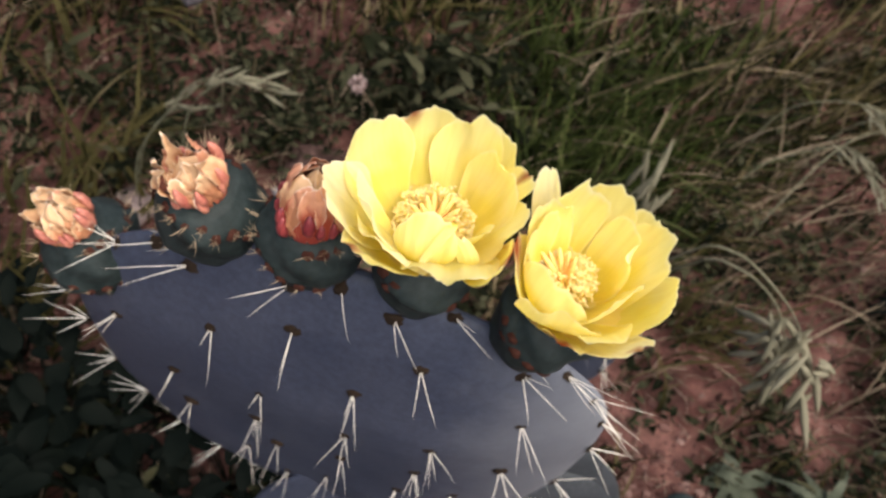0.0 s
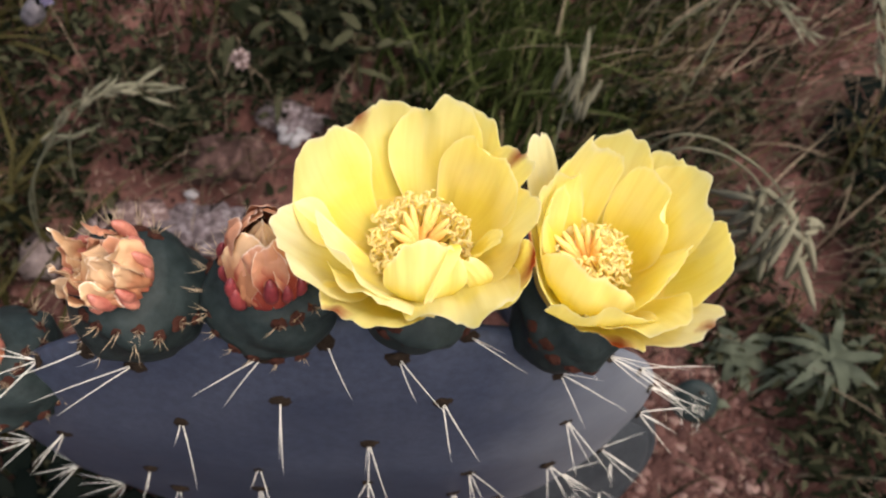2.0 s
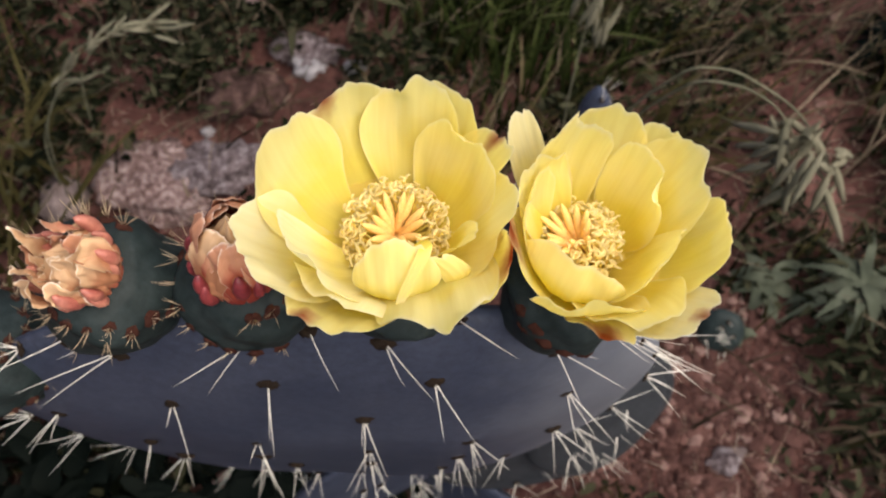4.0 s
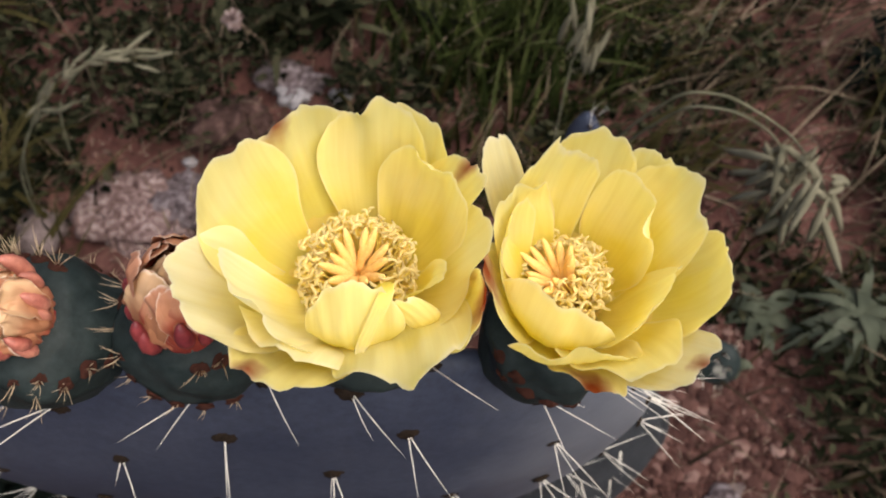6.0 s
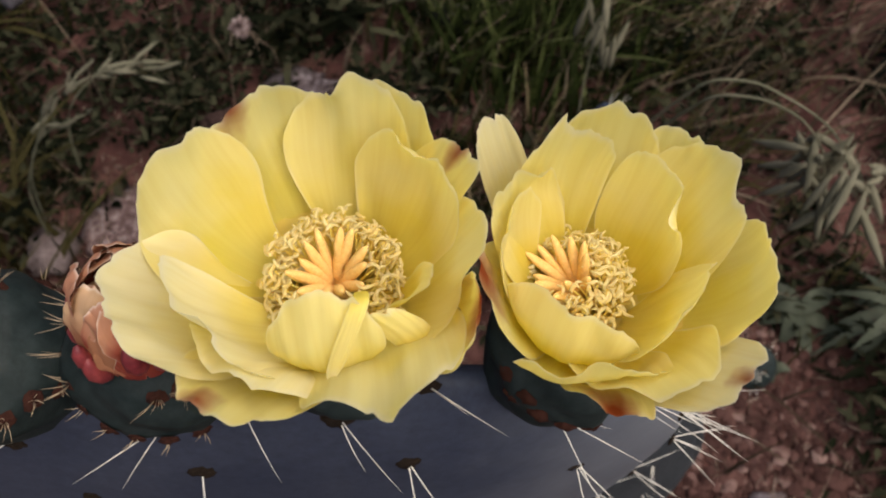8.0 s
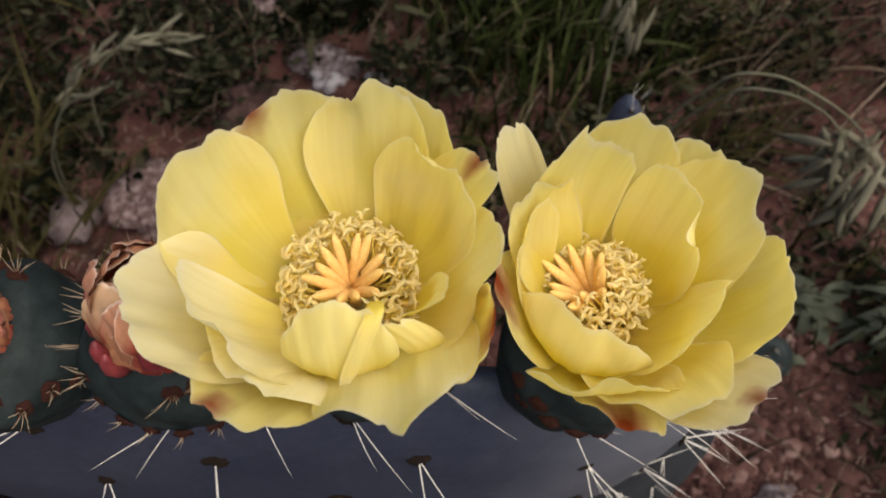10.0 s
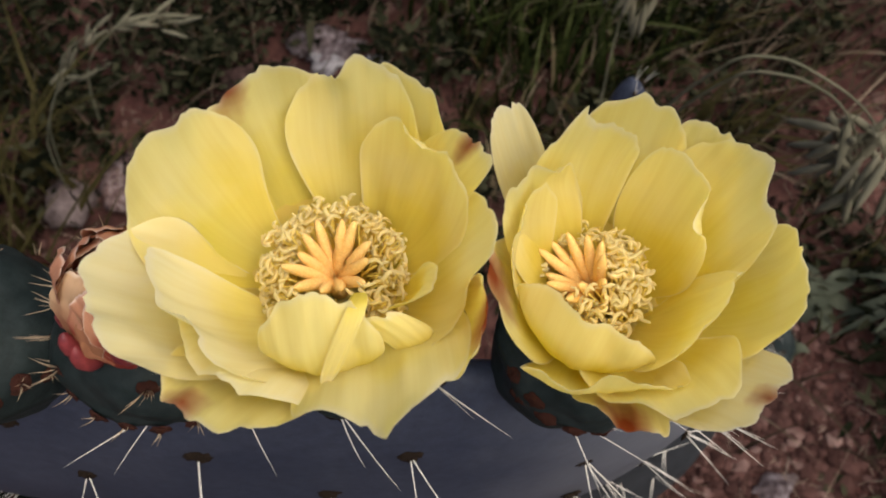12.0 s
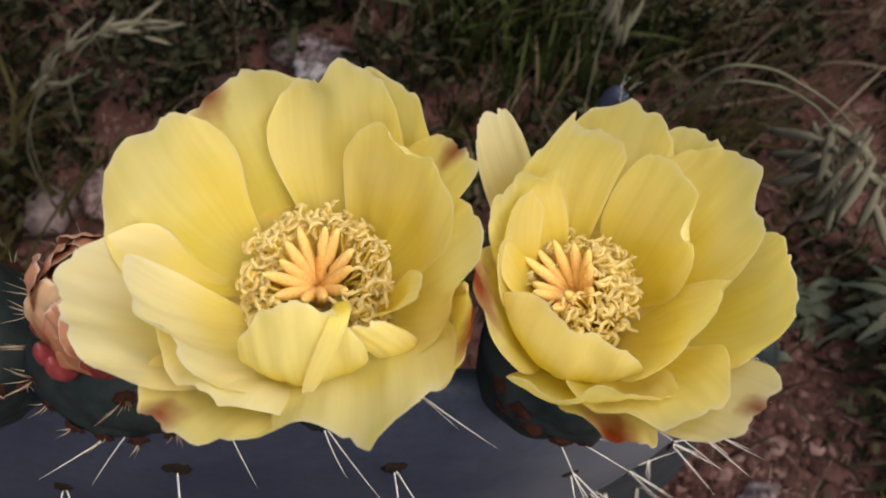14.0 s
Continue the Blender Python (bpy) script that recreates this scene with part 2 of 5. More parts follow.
M_PEBBLE = noisy("grey_pebble", [(0.3, (0.07, 0.05, 0.048)), (0.7, (0.16, 0.125, 0.12))], 60, 0.85, 0.5, 0.002)
M_WHITE = noisy("white_stone", [(0.3, (0.12, 0.11, 0.115)), (0.7, (0.30, 0.285, 0.30))], 60, 0.8, 0.4, 0.002)
M_TWIG = noisy("grey_twig", [(0.35, (0.05, 0.032, 0.022)), (0.65, (0.24, 0.18, 0.13))], 25, 0.9, 0.6, 0.001)
M_LILAC = noisy("lilac_petal", [(0.3, (0.09, 0.08, 0.14)), (0.7, (0.18, 0.15, 0.25))], 100, 0.7, 0.2, 0.001)
M_LITTER = leafy("leaf_litter", [(0.0, (0.03, 0.018, 0.013)), (0.5, (0.12, 0.08, 0.06)), (1.0, (0.40, 0.32, 0.26))], 30, 0.1)


# ------------------------------------------------------------ mesh helpers
def mesh_of(name, verts, faces, mat, smooth=True, uvs=None):
    me = bpy.data.meshes.new(name)
    me.from_pydata([tuple(v) for v in verts], [], faces)
    if smooth:
        me.polygons.foreach_set("use_smooth", [True] * len(me.polygons))
    if uvs is not None:
        layer = me.uv_layers.new(name="UVMap")
        idx = np.empty(len(me.loops), dtype=np.int32)
        me.loops.foreach_get("vertex_index", idx)
        layer.data.foreach_set("uv", np.asarray(uvs, dtype=np.float32)[idx].ravel())
    me.materials.append(mat)
    me.update()
    return me


def part(name, me, parent, label="", m=None):
    ob = new(name, me)
    ob.parent = parent
    if m is not None:
        ob.matrix_basis = m
    return tagged(ob, label)


def thing(name, label, category, at=(0, 0, 0), group="", me=None, kind=""):
    ob = new(name, me)
    ob.location = at
    return tagged(ob, label, category, group, kind)


def unit(v):
    v = np.asarray(v, float)
    return v / (np.linalg.norm(v) + 1e-12)


def sheet_faces(rows, cols, off=0, wrap=False, flip=False):
    out = []
    for i in range(rows - 1):
        for j in range(cols if wrap else cols - 1):
            k = (j + 1) % cols
            q = (off + i * cols + j, off + i * cols + k, off + (i + 1) * cols + k, off + (i + 1) * cols + j)
            out.append(q[::-1] if flip else q)
    return out


def wobble(p, s, seed):
    return noise.noise(Vector((p[0] * s + seed, p[1] * s - seed * 0.7, p[2] * s + 3.1 * seed)))


def tube(points, radii, sides=6, cap=True):
    """A tapered tube along a line of points."""
    pts = [np.asarray(p, float) for p in points]
    verts, faces = [], []
    for i, p in enumerate(pts):
        t = unit(pts[min(i + 1, len(pts) - 1)] - pts[max(i - 1, 0)])
        a = unit(np.cross(t, (0.31, 0.17, 0.93) if abs(t[2]) < 0.9 else (1, 0.2, 0)))
        b = np.cross(t, a)
        for k in range(sides):
            w = 2 * math.pi * k / sides
            verts.append(p + radii[i] * (math.cos(w) * a + math.sin(w) * b))
    faces = sheet_faces(len(pts), sides, 0, True)
    if cap:
        faces.append(tuple(range(sides))[::-1])
        faces.append(tuple(len(verts) - sides + k for k in range(sides)))
    return verts, faces


class Bag:
    """Collects many small pieces into one mesh."""

    def __init__(self):
        self.v, self.f = [], []

    def add(self, verts, faces):
        o = len(self.v)
        self.v.extend(verts)
        self.f.extend(tuple(o + i for i in f) for f in faces)


# ------------------------------------------------------------ ground
def ground_height(x, y):
    h = 0.012 * noise.noise(Vector((x * 3.1, y * 3.1, 0.3))) + 0.006 * noise.noise(Vector((x * 11, y * 11, 1.7)))
    h += 0.0045 * noise.noise(Vector((x * 37, y * 37, 5.2))) + 0.0025 * noise.noise(Vector((x * 95, y * 95, 8.2)))
    return h


def build_ground():
    def axis(centre, near, far):
        inner = [centre + near * (k / 150) for k in range(-150, 151)]
        outer = [near * (far / near) ** (k / 14) for k in range(1, 15)]
        return [centre - o for o in reversed(outer)] + inner + [centre + o for o in outer]

    xs, ys = axis(0.0, 1.1, 60.0), axis(0.6, 1.1, 60.0)
    verts = [(x, y, ground_height(x, y)) for y in ys for x in xs]
    me = mesh_of("ground", verts, sheet_faces(len(ys), len(xs)), M_SOIL)
    tagged(new("ground", me), "bare reddish-brown dry soil with crumbs and litter", "ground", kind="structure")


build_ground()


# ------------------------------------------------------------ the cactus
cactus = thing("prickly_pear_cactus", "blue-green prickly pear cactus with two open yellow flowers", "cactus", (0.045, 0.075, 0.0))
CACTUS_AT = np.array([0.045, 0.075, 0.0])


def pad_mesh(name, width, up, down, thick, taper, seed, square=2.2, bend=0.0, back=0.0):
    """A flat oval stem pad, upright in x and z; up and down: its reach above and below its widest line."""
    rings, seg = 22, 72
    verts = []
    for side in (-1, 1):
        for i in range(rings + 1):
            rho = math.sin(0.5 * math.pi * i / rings)
            for j in range(seg):
                w = 2 * math.pi * j / seg
                c, s = math.cos(w), math.sin(w)
                r = (abs(c) ** square + abs(s) ** square) ** (-1 / square)
                x, z = rho * r * c * width / 2, rho * r * s * (up if s > 0 else down)
                low = max(0.0, -z / down)
                x *= 1 - taper * low ** 1.6
                half = 0.5 * thick * (1 - rho ** 2.3) ** 0.5 * (1 + 0.12 * low)
                y = side * half + bend * low ** 1.25 + back * max(0.0, (2 * x / width - 0.3) / 0.7) ** 1.6
                p = (x, y, z)
                y += 0.0012 * wobble(p, 22, seed) + 0.003 * wobble(p, 7, seed + 4)
                x += 0.002 * wobble(p, 14, seed + 9) * rho
                verts.append((x, y, z))
    n = (rings + 1) * seg
    faces = sheet_faces(rings + 1, seg, 0, True, False) + sheet_faces(rings + 1, seg, n, True, True)
    me = mesh_of(name, verts, faces, M_PAD)
    bm = bmesh.new()
    bm.from_mesh(me)
    bmesh.ops.remove_doubles(bm, verts=bm.verts, dist=0.00025)
    bmesh.ops.recalc_face_normals(bm, faces=bm.faces)
    bm.to_mesh(me)
    bm.free()
    me.polygons.foreach_set("use_smooth", [True] * len(me.polygons))
    return me


def spine_mesh(length, radius, bow, seed):
    rng = random.Random(seed)
    pts = [(bow * length * (t * (1 - t)) * 2, 0.15 * bow * length * t * t, length * t) for t in (0, 0.12, 0.35, 0.6, 0.82, 1.0)]
    rad = [radius * k for k in (1.15, 1.0, 0.86, 0.66, 0.4, 0.06)]
    v, f = tube(pts, rad, 6)
    return mesh_of("spine", v, f, M_SPINE)


SPINES = [spine_mesh(1.0, r, b, k) for k, (r, b) in enumerate(((0.0155, 0.05), (0.0165, -0.06), (0.0145, 0.1), (0.017, 0.0)))]


def areole_mesh(name, mat, seed, r=1.0):
    """A small felt cushion with stubby tufts."""
    rng = random.Random(seed)
    bag = Bag()
    rings, seg = 5, 12
    verts = []
    for i in range(rings + 1):
        a = 0.5 * math.pi * i / rings
        for j in range(seg):
            w = 2 * math.pi * j / seg
            k = 1 + 0.30 * rng.uniform(-1, 1)
            verts.append((r * math.cos(a) * math.cos(w) * k, r * math.cos(a) * math.sin(w) * k, 0.8 * r * math.sin(a) * (1 + 0.45 * rng.uniform(-1, 1))))
    bag.add(verts, sheet_faces(rings + 1, seg, 0, True))
    return mesh_of(name, bag.v, bag.f, mat)


AREOLES = [areole_mesh("areole", M_AREOLE, k) for k in range(4)]
AREOLES_RED = [areole_mesh("areole", M_AREOLE_RED, k + 10) for k in range(4)]


def aim(at, direction, size, spin=0.0, stretch=None):
    """A pose whose z runs along direction."""
    q = Vector(direction).to_track_quat("Z", "Y").to_matrix().to_4x4()
    s = Matrix.Diagonal((size, size, size, 1)) if stretch is None else Matrix.Diagonal((*stretch, 1))
    return Matrix.Translation(Vector(at)) @ q @ pose(0, 0, 0, 0, 0, spin) @ s


def add_areole(owner, at, normal, spines, rng, size=0.0026, red=False, flat=0.6):
    """An areole on a part, with its spines: each spine is (dx, dy, dz, length)."""
    me = rng.choice(AREOLES_RED if red else AREOLES)
    part("areole", me, owner, "", aim(at, normal, size, rng.uniform(0, 360), (size * 1.25, size, size * flat)))
    for dx, dy, dz, ln in spines:
        part("spine", rng.choice(SPINES), owner, "", aim(at, (dx, dy, dz), ln, rng.uniform(0, 360), (0.0148, 0.0148, ln)))


# main pad
PAD_C = np.array([-0.058, 0.015, 0.684])
PAD_W, PAD_UP, PAD_DOWN, PAD_SQ, PAD_BEND, PAD_BACK = 0.144, 0.112, 0.270, 2.15, 0.040, 0.020
main_pad = part("pad", pad_mesh("pad", 2 * PAD_W, PAD_UP, PAD_DOWN, 0.034, 0.0, 3, PAD_SQ, PAD_BEND, PAD_BACK), cactus, "broad blue-grey cactus pad with white spines",
                Matrix.Translation(Vector(PAD_C - CACTUS_AT)))


def pad_surface(x, z):
    """Front of the main pad at world x, z: the place in the pad's own frame and the outward normal."""
    u, v = x - PAD_C[0], z - PAD_C[2]
    def face(u, v):
        rho = min(0.985, (abs(u / PAD_W) ** PAD_SQ + abs(v / (PAD_UP if v > 0 else PAD_DOWN)) ** PAD_SQ) ** (1 / PAD_SQ))
        low = max(0.0, -v / PAD_DOWN)
        return -0.5 * 0.034 * (1 - rho ** 2.3) ** 0.5 * (1 + 0.12 * low) + PAD_BEND * low ** 1.25 + PAD_BACK * max(0.0, (u / PAD_W - 0.3) / 0.7) ** 1.6
    y = face(u, v)
    gx, gz = (face(u + 0.003, v) - y) / 0.003, (face(u, v + 0.003) - y) / 0.003
    return (u, y + 0.0003, v), unit((gx, -1.0, gz))


# the large areoles of the face: place, then the run of each spine, in centimetres
FACE = (
    (-7.4, 75.4, ((0.2, -2.5, -1.6), (0.0, -1.9, -1.5))),
    (-1.2, 75.4, ((1.5, -1.9, -1.3), (0.4, -2.2, -0.8))),
    (-4.1, 71.5, ((0.9, -1.9, -2.2), (0.0, -2.0, -1.5), (-0.1, -1.0, -1.2))),
    (-2.9, 78.2, ((1.7, -2.0, -0.1), (0.7, -1.3, -0.9))),
    (4.2, 71.6, ((2.5, -1.7, -2.8), (0.5, -2.0, -1.2), (1.5, -1.4, -2.2))),
    (3.3, 75.9, ((2.4, -1.5, 0.1), (0.9, -2.1, -0.3), (1.5, -0.7, 1.0))),
    (-11.6, 73.0, ((0.6, -2.2, -2.0), (-0.3, -0.9, -0.7))),
    (4.3, 65.0, ((2.5, -1.5, -0.9), (0.2, -1.9, -1.8), (1.1, -1.2, -1.2), (1.4, -1.6, -2.2))),
    (0.3, 67.5, ((1.8, -1.5, 0.3), (0.6, -1.2, -2.6), (0.3, -1.6, -2.2), (0.8, -1.0, -1.4))),
    (-17.1, 70.3, ((-1.6, -1.6, -1.3), (-1.2, -1.5, -0.2), (-0.8, -1.0, -1.4))),
    (-9.1, 68.1, ((0.7, -1.8, -2.2), (-0.4, -0.9, -0.8))),
    (-14.4, 66.2, ((-0.7, -1.5, -2.2), (-0.2, -1.0, -1.0))),
    (-9.7, 63.4, ((-0.5, -1.7, -2.4), (0.6, -1.4, -2.6), (0.1, -0.8, -1.2))),
    (-4.3, 66.0, ((-1.2, -1.5, -2.2), (0.3, -1.8, -2.4), (0.7, -1.2, -1.6))),
    (-0.2, 63.0, ((0.3, -1.6, -2.4), (-0.3, -1.4, -2.0), (0.8, -1.0, -1.6), (1.0, -1.5, -2.2))),
    (-14.1, 61.4, ((-0.9, -1.5, -1.8), (0.1, -1.2, -2.2))),
    (-8.7, 59.4, ((-0.4, -1.6, -2.4), (0.5, -1.4, -2.0))),
    (-4.6, 61.2, ((0.2, -1.7, -2.3), (0.9, -1.4, -1.8))),
    (-12.6, 77.0, ((-3.3, -1.6, 0.1), (-2.5, -1.9, -0.4))),
    (-7.7, 78.2, ((-2.5, -1.6, -0.3), (-1.6, -1.5, -1.6))),
    (-5.5, 79.0, ((1.1, -2.0, -1.0),)),
    (-0.4, 79.0, ((1.1, -1.4, 1.6), (2.0, -1.4, 0.1))),
    (-14.4, 77.3, ((-2.1, -1.5, 0.6),)),
)


def face_areoles():
    rng = random.Random(11)
    for x, z, run in FACE:
        at, n = pad_surface(x / 100, z / 100)
        sp = [(dx, dy, dz, math.hypot(dx, dy, dz) / 100 * rng.uniform(0.97, 1.05)) for dx, dy, dz in run]
        add_areole(main_pad, at, n, sp, rng, rng.uniform(0.0030, 0.0038))
    for z, x in ((55.6, -11.0), (54.8, -5.6), (57.6, -1.0), (58.6, 2.4), (51.5, -8.6), (50.8, -3.0)):
        at, n = pad_surface(x / 100, z / 100)
        sp = [(rng.gauss(0, 0.4), -rng.uniform(0.5, 0.8), -1.0, rng.uniform(0.018, 0.032)) for _ in range(3)]
        add_areole(main_pad, at, n, sp, rng, 0.0030)


def rim_areoles():
    """Along the edge of the pad the spines stand out all round."""
    rng = random.Random(23)
    for deg, count in ((54, 4), (40, 5), (27, 5), (13, 4), (-2, 5), (-17, 5), (-30, 5), (138, 4), (158, 4), (172, 5), (184, 6), (196, 6), (208, 6), (220, 5), (233, 5), (246, 4), (115, 2)):
        w = radians(deg)
        c, s = math.cos(w), math.sin(w)
        r = (abs(c) ** PAD_SQ + abs(s) ** PAD_SQ) ** (-1 / PAD_SQ) * 0.985
        low = max(0.0, -s * r)
        at = (PAD_W * r * c, -0.003 + PAD_BEND * low ** 1.25 + PAD_BACK * max(0.0, (r * c - 0.3) / 0.7) ** 1.6, (PAD_UP if s > 0 else PAD_DOWN) * r * s)
        sp = []
        for _ in range(count):
            d = (c * 1.1 + rng.uniform(-0.45, 0.45), -rng.uniform(-0.3, 0.9), s * 0.5 + rng.uniform(-0.75, 0.45))
            sp.append((*d, rng.uniform(0.012, 0.034)))
        add_areole(main_pad, at, (c, -0.5, s), sp, rng, 0.0026)


face_areoles()
rim_areoles()


def lower_pad(centre, turn, lean, width, height, seed, label, mat=None, owner=None, reach=1.0):
    rng = random.Random(seed)
    m = Matrix.Translation(Vector(np.array(centre) - CACTUS_AT * (owner is None))) @ pose(0, 0, 0, lean, 0, turn)
    p = part("pad", pad_mesh("pad", width, height / 2, height / 2, 0.028, 0.2, seed), owner or cactus, label, m)
    p.data.materials[0] = mat or M_PAD
    for k in range(26):
        u, v = rng.uniform(-0.42, 0.42) * width, rng.uniform(-0.4, 0.46) * height
        if (u / width) ** 2 + (v / height) ** 2 > 0.2:
            continue
        side = rng.choice((-1, 1))
        sp = [(rng.uniform(-0.6, 0.6), side * rng.uniform(0.5, 1), rng.uniform(-0.6, 0.4), reach * rng.uniform(0.015, 0.03)) for _ in range(3)]
        add_areole(p, (u, side * 0.0125, v), (0, side, 0), sp, rng)
    return p


lower_pad((0.062, 0.085, 0.400), 12, -6, 0.20, 0.27, 31, "grey-green lower cactus pad, skin colour darkened for shade", M_SHADEPAD)
lower_pad((0.035, 0.070, 0.140), -30, 4, 0.20, 0.30, 32, "old woody base pad standing in the soil")
lower_pad((-0.045, 0.060, 0.375), 25, 8, 0.17, 0.32, 33, "shaded lower cactus pad carrying the upper pad")
seedling = thing("young_prickly_pear", "small dark green spiny cactus pad standing in red soil", "cactus", (0.325, 0.310, 0.0))
lower_pad((0.0, 0.0, 0.020), -25, -30, 0.055, 0.064, 37, "small dark green pad with pale spines", M_OVARY, seedling, 0.55)
lower_pad((0.100, 0.082, 0.420), 20, -10, 0.11, 0.16, 38, "pad under the flowers, its shade put into the skin colour", M_SHADEPAD)
lower_pad((0.085, 0.245, 0.440), 10, 0, 0.10, 0.21, 34, "young pad behind the flowers")


def young_bud():
    """A fresh blue-green bud with upright spines on the pad behind the flowers."""
    rng = random.Random(35)
    bud = part("young_bud", pad_mesh("young_bud", 0.024, 0.032, 0.048, 0.020, -0.5, 36, 1.7), cactus, "small blue-green bud with upright spines",
               Matrix.Translation(Vector(np.array((0.088, 0.245, 0.572)) - CACTUS_AT)))
    for k in range(9):
        u = rng.uniform(-0.007, 0.007)
        add_areole(bud, (u, rng.uniform(-0.008, 0.004), 0.029 - 60 * u * u - 0.014 * (k % 3)), (u * 40, -0.4, 1), [(u * 50 + rng.uniform(-0.3, 0.3), rng.uniform(-0.6, 0.3), 1, rng.uniform(0.010, 0.020)) for _ in range(2)], rng, 0.0014)


young_bud()


# ------------------------------------------------------------ fruits, flowers
def ovary_radius(t, r0, r1):
    """Broad barrel of the fruit, narrowed at its foot and drawn in at the top."""
    r = r0 + (r1 - r0) * math.sin(min(1.0, t * 1.5) * math.pi / 2)
    return r * (1 - 0.36 * ((t - 0.62) / 0.38) ** 2.2) if t > 0.62 else r


def ovary_mesh(length, r0, r1, seed):
    """The green fruit under a flower: a blunt cone with low bumps and a sunken top."""
    rows, seg = 30, 54
    spots = [(0.97 - 0.66 * ((k * 0.755) % 1) ** 1.3, (2.4 * k + seed) % (2 * math.pi)) for k in range(26)]
    prof = []
    for i in range(rows):
        t = i / (rows - 1)
        prof.append((ovary_radius(t, r0, r1), length * t))
    verts = []
    for i, (r, z) in enumerate(prof):
        for j in range(seg):
            w = 2 * math.pi * j / seg
            p = (r * math.cos(w), r * math.sin(w), z)
            k = 1 + 0.08 * wobble(p, 60, seed) + 0.04 * math.sin(5 * w + 9 * z / length)
            for tq, wq in spots:
                dw = (w - wq + math.pi) % (2 * math.pi) - math.pi
                k += 0.10 * math.exp(-((dw * r) ** 2 + (z - tq * length) ** 2) / 0.0040 ** 2)
            verts.append((p[0] * k, p[1] * k, z))
    faces = sheet_faces(rows, seg, 0, True)
    faces.append(tuple(len(verts) - seg + k for k in range(seg)))
    faces.append(tuple(range(seg))[::-1])
    return mesh_of("fruit", verts, faces, M_OVARY)


def ovary(name, base, top, r0, r1, seed, label, spiny=True):
    base, top = np.array(base) / 100, np.array(top) / 100
    length = float(np.linalg.norm(top - base))
    m = aim(base - CACTUS_AT, top - base, 1.0)
    ob = part(name, ovary_mesh(length, r0 / 100, r1 / 100, seed), cactus, label, m)
    rng = random.Random(seed)
    for k in range(26):
        t = 0.97 - 0.66 * ((k * 0.755) % 1) ** 1.3
        w = 2.4 * k + seed
        r = ovary_radius(t, r0, r1) / 100
        n = (math.cos(w), math.sin(w), 0.1 if t < 0.8 else 0.9)
        sp = []
        if spiny:
            for _ in range(6 if t > 0.7 else 3):
                sp.append((n[0] + rng.uniform(-0.7, 0.7), n[1] + rng.uniform(-0.7, 0.7), rng.uniform(-0.2, 0.9) if t < 0.7 else rng.uniform(0.3, 1.5), rng.uniform(0.003, 0.006) if t < 0.7 else rng.uniform(0.005, 0.011)))
        r *= 1.07
        at = (r * n[0], r * n[1], t * length)
        part("areole", rng.choice(AREOLES_RED), ob, "", aim(at, n, 0.0019, 0, (0.0026, 0.0023, 0.0015)))
        for dx, dy, dz, ln in sp:
            part("bristle", BRISTLES[k % 3], ob, "", aim(at, (dx, dy, dz), ln, 0, (0.010, 0.010, ln)))
    return ob, m


def bristle_mesh(seed):
    v, f = tube([(0, 0, 0), (0.03, 0, 0.5), (0, 0.04, 1.0)], [0.016, 0.012, 0.002], 4)
    return mesh_of("bristle", v, f, M_GLOCHID)


BRISTLES = [bristle_mesh(k) for k in range(3)]


